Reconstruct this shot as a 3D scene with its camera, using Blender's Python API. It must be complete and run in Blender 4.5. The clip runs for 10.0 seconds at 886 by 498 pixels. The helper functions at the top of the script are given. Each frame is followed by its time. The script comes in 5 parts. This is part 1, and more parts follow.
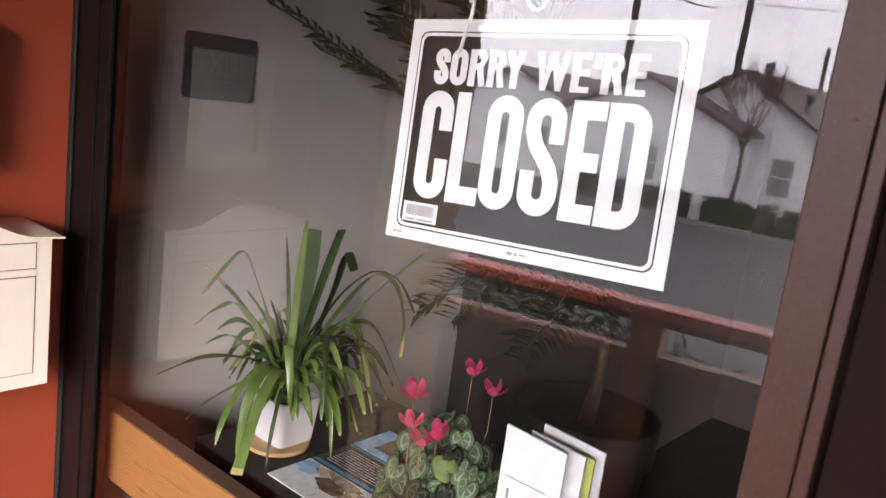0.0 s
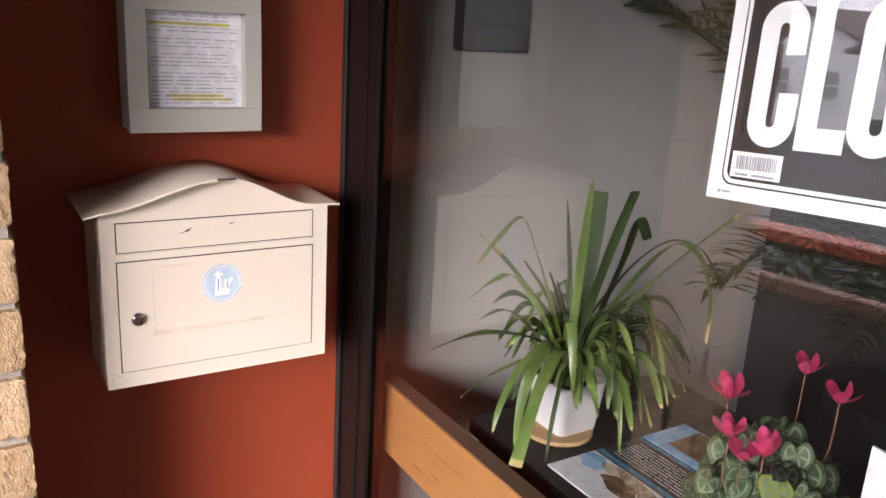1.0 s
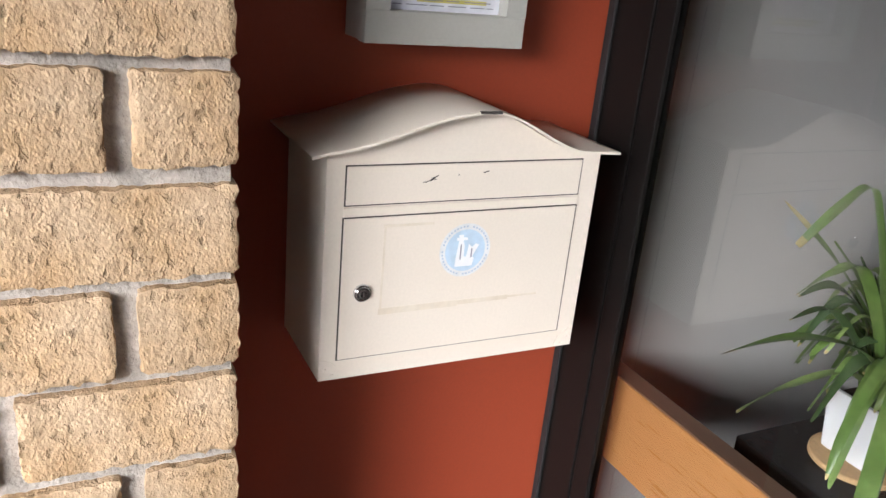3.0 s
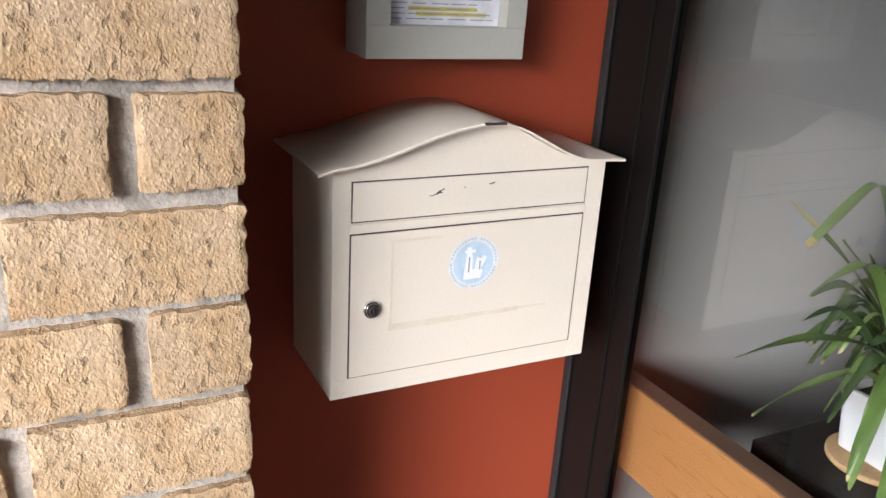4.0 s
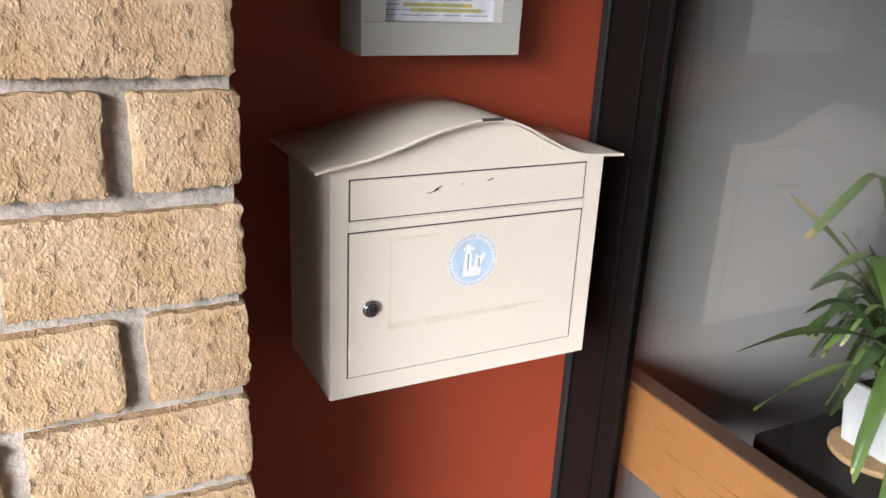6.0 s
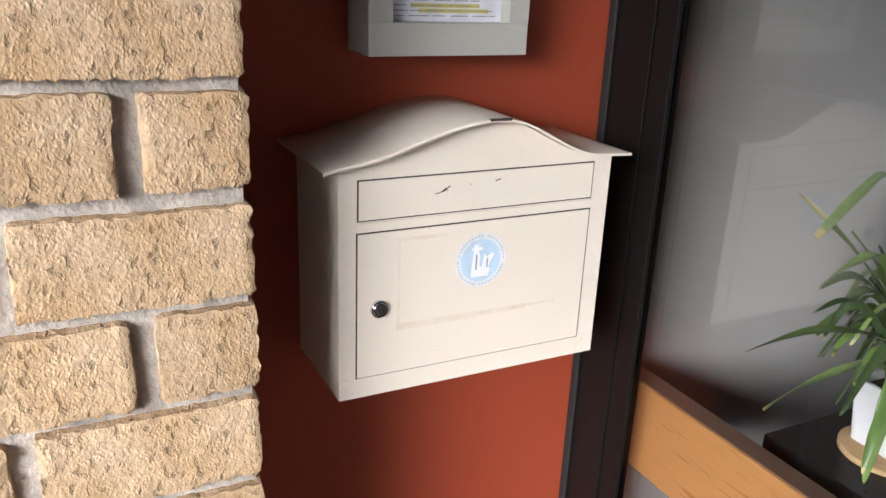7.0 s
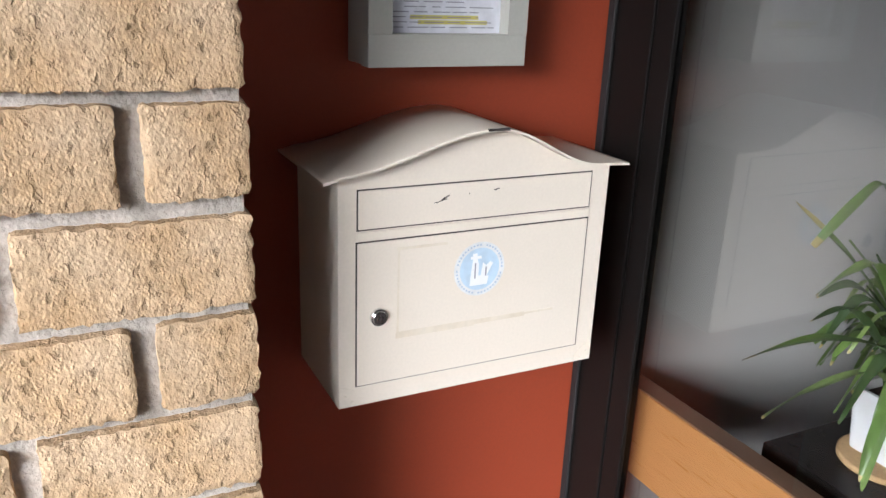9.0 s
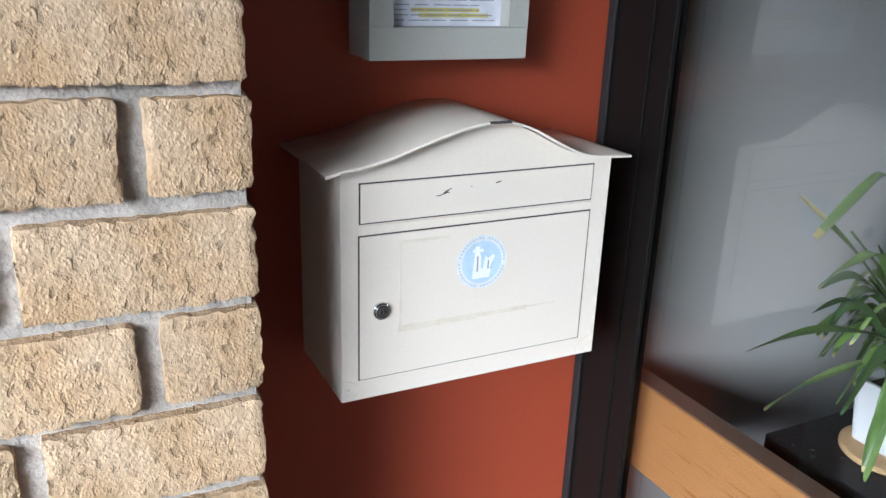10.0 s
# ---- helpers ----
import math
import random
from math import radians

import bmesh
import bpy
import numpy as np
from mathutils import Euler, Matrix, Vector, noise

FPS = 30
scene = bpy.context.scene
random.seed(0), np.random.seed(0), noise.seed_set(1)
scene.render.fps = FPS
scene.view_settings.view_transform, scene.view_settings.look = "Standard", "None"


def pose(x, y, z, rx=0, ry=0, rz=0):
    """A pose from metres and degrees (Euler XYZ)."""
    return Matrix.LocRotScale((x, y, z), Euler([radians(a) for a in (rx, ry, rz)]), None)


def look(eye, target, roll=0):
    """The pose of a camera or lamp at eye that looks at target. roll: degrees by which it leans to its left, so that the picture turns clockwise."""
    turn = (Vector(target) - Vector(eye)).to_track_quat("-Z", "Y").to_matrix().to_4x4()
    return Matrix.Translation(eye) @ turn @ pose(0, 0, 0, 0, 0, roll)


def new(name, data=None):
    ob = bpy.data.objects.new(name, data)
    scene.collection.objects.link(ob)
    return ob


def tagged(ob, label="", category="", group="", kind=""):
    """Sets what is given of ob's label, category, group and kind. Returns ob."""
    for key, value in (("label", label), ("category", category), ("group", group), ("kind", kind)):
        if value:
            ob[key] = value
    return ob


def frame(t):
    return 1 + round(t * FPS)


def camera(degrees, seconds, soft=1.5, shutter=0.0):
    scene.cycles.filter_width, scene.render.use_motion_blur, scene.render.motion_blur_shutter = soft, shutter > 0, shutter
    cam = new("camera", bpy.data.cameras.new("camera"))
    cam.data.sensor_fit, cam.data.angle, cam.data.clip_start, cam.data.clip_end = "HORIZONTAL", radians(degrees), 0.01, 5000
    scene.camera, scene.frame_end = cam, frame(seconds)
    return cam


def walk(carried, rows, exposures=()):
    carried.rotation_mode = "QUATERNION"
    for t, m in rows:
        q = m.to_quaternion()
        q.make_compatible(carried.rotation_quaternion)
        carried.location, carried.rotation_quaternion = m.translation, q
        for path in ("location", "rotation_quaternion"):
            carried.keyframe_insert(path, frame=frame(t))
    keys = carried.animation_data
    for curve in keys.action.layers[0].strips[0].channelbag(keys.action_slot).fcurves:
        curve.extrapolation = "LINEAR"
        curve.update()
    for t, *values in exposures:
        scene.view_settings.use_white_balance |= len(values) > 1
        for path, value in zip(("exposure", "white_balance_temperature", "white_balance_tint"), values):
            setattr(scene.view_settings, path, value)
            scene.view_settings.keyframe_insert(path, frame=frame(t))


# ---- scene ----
cam = camera(58.2, 10.0)
PATH = [
    (0, (1.464, -0.757, 1.7), (0.229, 0.767, 1.308), 7.8),
    (0.3, (1.409, -0.796, 1.694), (0.156, 0.696, 1.242), 9.3),
    (0.5, (1.371, -0.772, 1.686), (0.041, 0.646, 1.217), 9.2),
    (0.7, (1.343, -0.732, 1.681), (-0.106, 0.560, 1.198), 5.8),
    (0.8, (1.333, -0.703, 1.681), (-0.184, 0.504, 1.191), 4.3),
    (1, (1.299, -0.664, 1.658), (-0.331, 0.361, 1.115), 3.4),
    (1.2, (1.243, -0.658, 1.627), (-0.438, 0.212, 0.979), 1.2),
    (1.5, (1.113, -0.68, 1.627), (-0.55, 0.138, 0.875), 2.7),
    (1.8, (1.009, -0.736, 1.603), (-0.638, 0.141, 0.884), 5.7),
    (2, (0.956, -0.764, 1.615), (-0.689, 0.095, 0.87), 7.3),
    (2.1, (0.942, -0.766, 1.606), (-0.716, 0.065, 0.856), 7.6),
    (2.2, (0.946, -0.748, 1.608), (-0.733, 0.053, 0.873), 7.1),
    (3.3, (0.88, -0.754, 1.573), (-0.778, 0.126, 0.883), 4.7),
    (3.5, (0.886, -0.751, 1.579), (-0.781, 0.117, 0.898), 3.7),
    (4, (0.883, -0.759, 1.578), (-0.791, 0.101, 0.904), 3.5),
    (4.5, (0.883, -0.763, 1.576), (-0.804, 0.086, 0.918), 3.1),
    (5, (0.879, -0.759, 1.572), (-0.795, 0.094, 0.888), 2.7),
    (5.5, (0.878, -0.759, 1.571), (-0.793, 0.113, 0.902), 2.8),
    (7, (0.877, -0.762, 1.57), (-0.802, 0.095, 0.903), 2.4),
    (7.5, (0.881, -0.764, 1.569), (-0.808, 0.084, 0.914), 2.5),
    (8, (0.884, -0.763, 1.572), (-0.808, 0.088, 0.926), 2.2),
    (8.5, (0.884, -0.763, 1.571), (-0.808, 0.082, 0.92), 2.0),
    (9, (0.886, -0.761, 1.573), (-0.804, 0.091, 0.926), 2.3),
    (9.5, (0.886, -0.761, 1.571), (-0.804, 0.087, 0.922), 2.2),
    (10, (0.885, -0.764, 1.57), (-0.801, 0.088, 0.913), 2.0),
]
EXPOSURES = [(0.0, 1.34, 6800, 19), (1.2, 1.36, 6600, 18), (2.0, 1.32, 6150, 11), (8.6, 1.32, 6100, 10), (9.0, 1.32, 5950, 9), (9.5, 1.32, 5750, 7), (10.0, 1.32, 5400, 5)]
walk(cam, [(t, look(eye, target, roll)) for t, eye, target, roll in PATH], EXPOSURES)

# ---- world, sun ----
world = bpy.data.worlds.new("world")
scene.world = world
world.use_nodes = True
wn, wl = world.node_tree.nodes, world.node_tree.links
wn.clear()
sky = wn.new("ShaderNodeTexSky")
sky.sky_type, sky.sun_disc = "NISHITA", False
sky.sun_elevation, sky.sun_rotation = radians(19), radians(144)
sky.air_density, sky.dust_density, sky.ozone_density = 1.6, 4.0, 1.0
grey = wn.new("ShaderNodeHueSaturation")
grey.inputs["Saturation"].default_value = 0.12
cloud = wn.new("ShaderNodeMixRGB")
cloud.inputs["Fac"].default_value = 0.8
cloud.inputs["Color2"].default_value = (42.0, 43.0, 46.0, 1)
back = wn.new("ShaderNodeBackground")
back.inputs["Strength"].default_value = 0.11
wout = wn.new("ShaderNodeOutputWorld")
wl.new(sky.outputs["Color"], grey.inputs["Color"])
wl.new(grey.outputs["Color"], cloud.inputs["Color1"])
wl.new(cloud.outputs["Color"], back.inputs["Color"])
wl.new(back.outputs["Background"], wout.inputs["Surface"])

sun = new("sun", bpy.data.lights.new("sun", "SUN"))
sun.data.energy, sun.data.angle, sun.data.color = 2.55, radians(25), (1.0, 0.97, 0.93)
sun.matrix_world = look((0.556, -0.765, 0.326), (0, 0, 0))


# ---- materials ----
def mat(name, base, other=None, rough=0.5, metal=0.0, big=3.0, fine=60.0, bump=0.1, depth=0.002, mix=0.5, grain=0.15, spec=0.5, per_piece=0.0, stretch=(1, 1, 1)):
    """Base colour varied by a large and a fine noise, with a fine bump and uneven roughness."""
    m = bpy.data.materials.new(name)
    m.use_nodes = True
    n, l = m.node_tree.nodes, m.node_tree.links
    p = n["Principled BSDF"]
    p.inputs["Roughness"].default_value, p.inputs["Metallic"].default_value = rough, metal
    p.inputs["Specular IOR Level"].default_value = spec
    co = n.new("ShaderNodeTexCoord")
    mp = n.new("ShaderNodeMapping")
    mp.inputs["Scale"].default_value = stretch
    l.new(co.outputs["Object"], mp.inputs["Vector"])
    a = n.new("ShaderNodeTexNoise")
    a.inputs["Scale"].default_value, a.inputs["Detail"].default_value = big, 5
    b = n.new("ShaderNodeTexNoise")
    b.inputs["Scale"].default_value, b.inputs["Detail"].default_value = fine, 6
    l.new(mp.outputs["Vector"], a.inputs["Vector"])
    l.new(mp.outputs["Vector"], b.inputs["Vector"])
    other = other or tuple(c * 0.75 for c in base)
    ramp = n.new("ShaderNodeMapRange")
    ramp.inputs["From Min"].default_value, ramp.inputs["From Max"].default_value = 0.3, 0.7
    ramp.inputs["To Max"].default_value = mix
    l.new(a.outputs["Fac"], ramp.inputs["Value"])
    c1 = n.new("ShaderNodeMixRGB")
    c1.inputs["Color1"].default_value, c1.inputs["Color2"].default_value = (*base, 1), (*other, 1)
    l.new(ramp.outputs["Result"], c1.inputs["Fac"])
    r2 = n.new("ShaderNodeMapRange")
    r2.inputs["From Min"].default_value, r2.inputs["From Max"].default_value = 0.25, 0.75
    r2.inputs["To Min"].default_value, r2.inputs["To Max"].default_value = 1 - grain, 1 + grain
    l.new(b.outputs["Fac"], r2.inputs["Value"])
    val = r2.outputs["Result"]
    if per_piece:
        inf = n.new("ShaderNodeObjectInfo")
        r3 = n.new("ShaderNodeMapRange")
        r3.inputs["To Min"].default_value, r3.inputs["To Max"].default_value = 1 - per_piece, 1 + per_piece
        l.new(inf.outputs["Random"], r3.inputs["Value"])
        mu = n.new("ShaderNodeMath")
        mu.operation = "MULTIPLY"
        l.new(val, mu.inputs[0])
        l.new(r3.outputs["Result"], mu.inputs[1])
        val = mu.outputs["Value"]
    hs = n.new("ShaderNodeHueSaturation")
    l.new(c1.outputs["Color"], hs.inputs["Color"])
    l.new(val, hs.inputs["Value"])
    l.new(hs.outputs["Color"], p.inputs["Base Color"])
    rr = n.new("ShaderNodeMapRange")
    rr.inputs["To Min"].default_value, rr.inputs["To Max"].default_value = max(rough - 0.1, 0.02), min(rough + 0.1, 1)
    l.new(b.outputs["Fac"], rr.inputs["Value"])
    l.new(rr.outputs["Result"], p.inputs["Roughness"])
    if bump:
        bp = n.new("ShaderNodeBump")
        bp.inputs["Strength"].default_value, bp.inputs["Distance"].default_value = bump, depth
        l.new(b.outputs["Fac"], bp.inputs["Height"])
        l.new(bp.outputs["Normal"], p.inputs["Normal"])
    return m


def brick_material():
    m = mat("rough_tan_brick", (0.44, 0.285, 0.15), (0.54, 0.40, 0.265), rough=0.9, big=14, fine=150, bump=0, grain=0.20, mix=0.9, spec=0.2, per_piece=0.10)
    n, l = m.node_tree.nodes, m.node_tree.links
    p = n["Principled BSDF"]
    co = n.new("ShaderNodeTexCoord")
    mp = n.new("ShaderNodeMapping")
    mp.inputs["Scale"].default_value = (1, 1, 0.8)
    l.new(co.outputs["Object"], mp.inputs["Vector"])
    def layer(scale, detail, low, high, out0, out1):
        v = n.new("ShaderNodeTexNoise")
        v.inputs["Scale"].default_value, v.inputs["Detail"].default_value = scale, detail
        l.new(mp.outputs["Vector"], v.inputs["Vector"])
        r = n.new("ShaderNodeMapRange")
        r.inputs["From Min"].default_value, r.inputs["From Max"].default_value = low, high
        r.inputs["To Min"].default_value, r.inputs["To Max"].default_value = out0, out1
        l.new(v.outputs["Fac"], r.inputs["Value"])
        return r.outputs["Result"]

    def add(a, b):
        s = n.new("ShaderNodeMath")
        s.operation = "ADD"
        l.new(a, s.inputs[0])
        l.new(b, s.inputs[1])
        return s.outputs["Value"]

    pits = layer(105, 4, 0.33, 0.41, -1.0, 0.0)
    grain = n.new("ShaderNodeTexVoronoi")
    grain.feature = "SMOOTH_F1"
    grain.inputs["Scale"].default_value, grain.inputs["Smoothness"].default_value = 330, 0.5
    l.new(mp.outputs["Vector"], grain.inputs["Vector"])
    grit = n.new("ShaderNodeMapRange")
    grit.inputs["From Min"].default_value, grit.inputs["From Max"].default_value = 0.05, 0.5
    grit.inputs["To Min"].default_value, grit.inputs["To Max"].default_value = 0.55, 0.0
    l.new(grain.outputs["Distance"], grit.inputs["Value"])
    spread = n.new("ShaderNodeMath")
    spread.operation = "MULTIPLY"
    l.new(grit.outputs["Result"], spread.inputs[0])
    l.new(layer(150, 3, 0.40, 0.60, 0.25, 1.3), spread.inputs[1])
    crumbs = spread.outputs["Value"]
    height = add(add(pits, crumbs), add(layer(60, 5, 0.3, 0.7, 0.0, 0.8), layer(260, 3, 0.3, 0.7, 0.0, 0.55)))
    # pits are darker, crumbs are paler
    tone = n.new("ShaderNodeMapRange")
    tone.inputs["From Min"].default_value, tone.inputs["From Max"].default_value = -1.0, 0.8
    tone.inputs["To Min"].default_value, tone.inputs["To Max"].default_value = 0.68, 1.16
    l.new(add(pits, crumbs), tone.inputs["Value"])
    hs = n.new("ShaderNodeHueSaturation")
    l.new(p.inputs["Base Color"].links[0].from_socket, hs.inputs["Color"])
    l.new(tone.outputs["Result"], hs.inputs["Value"])
    l.new(hs.outputs["Color"], p.inputs["Base Color"])
    bp = n.new("ShaderNodeBump")
    bp.inputs["Strength"].default_value, bp.inputs["Distance"].default_value = 0.85, 0.0013
    l.new(height, bp.inputs["Height"])
    l.new(bp.outputs["Normal"], p.inputs["Normal"])
    return m


def wood(name, a, b, rough=0.4, along=0):
    st = [22, 22, 22]
    st[along] = 1.6
    return mat(name, a, b, rough=rough, big=1.0, fine=9, bump=0.05, depth=0.001, mix=0.5, grain=0.06, stretch=tuple(st))


def glass_materials():
    """Outer face: clear, with a mirror gloss by Fresnel; the rest of the pane: clear."""
    g = bpy.data.materials.new("window_glass")
    g.use_nodes = True
    n, l = g.node_tree.nodes, g.node_tree.links
    n.clear()
    tr, gl, fr = n.new("ShaderNodeBsdfTransparent"), n.new("ShaderNodeBsdfGlossy"), n.new("ShaderNodeFresnel")
    tr.inputs["Color"].default_value = (0.97, 0.98, 0.975, 1)
    gl.inputs["Roughness"].default_value = 0.0
    fr.inputs["IOR"].default_value = 1.9
    mx, out = n.new("ShaderNodeMixShader"), n.new("ShaderNodeOutputMaterial")
    l.new(fr.outputs["Fac"], mx.inputs["Fac"])
    l.new(tr.outputs["BSDF"], mx.inputs[1])
    l.new(gl.outputs["BSDF"], mx.inputs[2])
    l.new(mx.outputs["Shader"], out.inputs["Surface"])
    c = bpy.data.materials.new("clear_glass")
    c.use_nodes = True
    n, l = c.node_tree.nodes, c.node_tree.links
    n.clear()
    tr, out = n.new("ShaderNodeBsdfTransparent"), n.new("ShaderNodeOutputMaterial")
    l.new(tr.outputs["BSDF"], out.inputs["Surface"])
    return g, c


BRICK = brick_material()
MORTAR = mat("grey_mortar", (0.30, 0.27, 0.235), (0.50, 0.445, 0.39), rough=0.95, big=26, fine=170, bump=0.8, depth=0.003, grain=0.16, mix=1.0, spec=0.2)
RED = mat("red_painted_wall", (0.315, 0.055, 0.023), (0.28, 0.048, 0.020), rough=0.55, big=2.5, fine=220, bump=0.12, depth=0.0008, grain=0.05, spec=0.3)
CREAM = mat("cream_powder_coat", (0.76, 0.675, 0.57), (0.70, 0.62, 0.52), rough=0.45, big=5, fine=300, bump=0.05, depth=0.0004, grain=0.03)
STAIN = mat("tape_residue", (0.66, 0.56, 0.43), (0.72, 0.64, 0.52), rough=0.7, big=25, fine=120, grain=0.06, mix=1.0)
SEAM = mat("dark_seam", (0.05, 0.04, 0.035), rough=0.8)
CAULK = mat("old_grey_caulk", (0.36, 0.35, 0.34), rough=0.9)
CHROME = mat("chrome", (0.75, 0.75, 0.76), rough=0.15, metal=1.0, bump=0.02)
STICKER = mat("pale_blue_vinyl", (0.47, 0.60, 0.71), (0.53, 0.65, 0.74), rough=0.35, big=30, bump=0)
WHITE = mat("white_vinyl", (0.82, 0.82, 0.82), (0.78, 0.78, 0.79), rough=0.4, bump=0.03, grain=0.03)
BLUE_INK = mat("blue_ink", (0.43, 0.51, 0.62), rough=0.5, bump=0)
BRONZE = mat("dark_bronze_aluminium", (0.007, 0.006, 0.0055), (0.010, 0.008, 0.0075), rough=0.42, metal=0.0, big=4, fine=240, bump=0.03, depth=0.0004, spec=0.16)
BROWN = mat("brown_bronze_aluminium", (0.058, 0.027, 0.021), (0.046, 0.022, 0.018), rough=0.4, big=5, fine=200, bump=0.02, depth=0.0004, spec=0.25)
DOOR = mat("dark_brown_door_aluminium", (0.010, 0.0045, 0.004), (0.013, 0.006, 0.005), rough=0.6, big=4, fine=200, bump=0.03, depth=0.0004, spec=0.06)
GASKET = mat("black_rubber", (0.012, 0.011, 0.011), rough=0.7)
GREYBOX = mat("grey_green_powder_coat", (0.47, 0.46, 0.41), (0.43, 0.42, 0.37), rough=0.5, big=6, fine=260, bump=0.05, depth=0.0004, grain=0.03)
PAPER = mat("white_paper", (0.78, 0.78, 0.82), (0.70, 0.70, 0.76), rough=0.8, big=8, bump=0.05)
INK = mat("grey_print", (0.30, 0.30, 0.34), rough=0.8, bump=0)
YELLOW = mat("yellow_highlighter", (0.66, 0.58, 0.16), rough=0.8, bump=0)
GLASS, CLEAR = glass_materials()
PLASTER = mat("grey_interior_paint", (0.47, 0.46, 0.445), (0.43, 0.42, 0.405), rough=0.8, big=1.5, fine=180, bump=0.15, depth=0.001, grain=0.03, spec=0.2)
# dark brown that carries the dimness of the room's depth in its colour
DIM = mat("dim_brown_wall", (0.09, 0.08, 0.075), (0.07, 0.06, 0.055), rough=0.8, big=1.5, fine=180)
OAK = wood("varnished_oak", (0.43, 0.205, 0.073), (0.385, 0.178, 0.062), rough=0.3)
# oak darkened in colour for the rail's shaded top
OAK_SHADED = wood("shaded_oak", (0.16, 0.085, 0.05), (0.11, 0.06, 0.04), rough=0.5)
MAG_TAN = mat("tan_print", (0.50, 0.38, 0.26), (0.62, 0.52, 0.40), rough=0.3, big=90, mix=1.0, bump=0)
MAG_RED = mat("red_print", (0.60, 0.06, 0.03), rough=0.4, bump=0)
SLATE = mat("slate_grey_plastic", (0.055, 0.06, 0.07), (0.07, 0.075, 0.085), rough=0.45, bump=0.02)
SLATE_TEXT = mat("pale_engraving", (0.085, 0.09, 0.102), rough=0.5, bump=0)
SIGN_BLACK = mat("black_sign_plastic", (0.014, 0.011, 0.012), (0.02, 0.016, 0.016), rough=0.4, big=8, bump=0.02, spec=0.15)
BLACKWOOD = mat("black_lacquered_wood", (0.012, 0.011, 0.011), (0.02, 0.018, 0.018), rough=0.3, big=6, fine=60, bump=0.0, grain=0.05, spec=0.12)
CERAMIC = mat("white_glazed_ceramic", (0.80, 0.80, 0.80), (0.76, 0.76, 0.77), rough=0.15, bump=0.02, grain=0.02)
CORK = mat("cork_disc", (0.55, 0.36, 0.18), (0.45, 0.28, 0.13), rough=0.85, big=60, fine=260, bump=0.3, grain=0.2)
SOIL = mat("dark_soil", (0.05, 0.035, 0.025), rough=0.95, fine=120, bump=0.8, depth=0.01)
STRAP = mat("strap_leaf_green", (0.082, 0.150, 0.030), (0.165, 0.245, 0.070), rough=0.33, big=14, fine=120, bump=0.1, depth=0.0006, grain=0.2, mix=0.9)
STRAP_DARK = mat("dark_strap_leaf", (0.032, 0.066, 0.018), (0.070, 0.115, 0.035), rough=0.55, big=14, fine=120, bump=0.1, depth=0.0006, grain=0.2)
STRAP_LIGHT = mat("young_leaf_green", (0.20, 0.29, 0.08), (0.30, 0.37, 0.15), rough=0.4, big=14, fine=120, bump=0.1, depth=0.0006, grain=0.2)
TIP = mat("yellowed_leaf_tip", (0.42, 0.36, 0.15), (0.36, 0.24, 0.10), rough=0.6, big=60)
CYC = mat("mottled_green_leaf", (0.040, 0.080, 0.030), (0.085, 0.135, 0.055), rough=0.5, big=40, fine=140, grain=0.3, mix=1.0)
CYC_VEIN = mat("silver_leaf_marking", (0.25, 0.36, 0.22), (0.12, 0.20, 0.10), rough=0.55, big=60, mix=1.0)
CYC_PALE = mat("yellow_green_leaf", (0.26, 0.34, 0.06), (0.18, 0.26, 0.06), rough=0.5, big=40)
PINK = mat("pink_petal", (0.90, 0.13, 0.36), (0.78, 0.04, 0.16), rough=0.5, big=50, mix=1.0)
STEM = mat("stem_brown", (0.22, 0.10, 0.06), rough=0.6)
TERRACOTTA = mat("terracotta", (0.40, 0.17, 0.09), rough=0.8, fine=140)
PALM = mat("palm_leaf", (0.035, 0.055, 0.018), (0.09, 0.085, 0.035), rough=0.5, big=12)
TRUNK = mat("palm_trunk", (0.07, 0.045, 0.028), (0.12, 0.08, 0.05), rough=0.9, big=20, fine=90, bump=0.5, depth=0.004)
PLANTER = mat("charcoal_planter", (0.028, 0.027, 0.027), (0.045, 0.043, 0.042), rough=0.6, big=6)
CARPET = mat("dark_carpet", (0.038, 0.034, 0.034), (0.055, 0.05, 0.05), rough=1.0, big=5, fine=400, bump=0.5, depth=0.004, grain=0.3, spec=0.1)
MAG_BLUE = mat("glossy_blue_print", (0.10, 0.33, 0.62), (0.42, 0.62, 0.80), rough=0.25, big=22, mix=1.0, bump=0)
MAG_BROWN = mat("glossy_brown_print", (0.07, 0.035, 0.02), (0.20, 0.13, 0.08), rough=0.25, big=45, mix=1.0, bump=0)
MAG_DARK = mat("glossy_dark_print", (0.03, 0.027, 0.027), (0.06, 0.05, 0.05), rough=0.22, big=20, bump=0)
MAG_CYAN = mat("blue_band_print", (0.05, 0.22, 0.38), rough=0.25, bump=0)
MAG_WHITE = mat("white_print", (0.72, 0.74, 0.76), rough=0.3, bump=0)
MAG_PHOTO = mat("glossy_coast_print", (0.13, 0.085, 0.055), (0.55, 0.46, 0.36), rough=0.25, big=75, fine=300, mix=1.0, grain=0.35, bump=0)
MAG_TEXT = mat("pale_print", (0.36, 0.37, 0.38), rough=0.3, bump=0)
LIME = mat("lime_paper", (0.50, 0.60, 0.16), rough=0.6, bump=0)
CONCRETE = mat("porch_concrete", (0.085, 0.08, 0.077), (0.12, 0.115, 0.11), rough=0.9, big=2, fine=90, bump=0.3)
SOFFIT = mat("painted_soffit", (0.14, 0.125, 0.11), (0.11, 0.10, 0.09), rough=0.8, big=2)
RAIL_RED = mat("red_painted_timber", (0.58, 0.12, 0.075), (0.52, 0.10, 0.06), rough=0.4, big=4, fine=80)
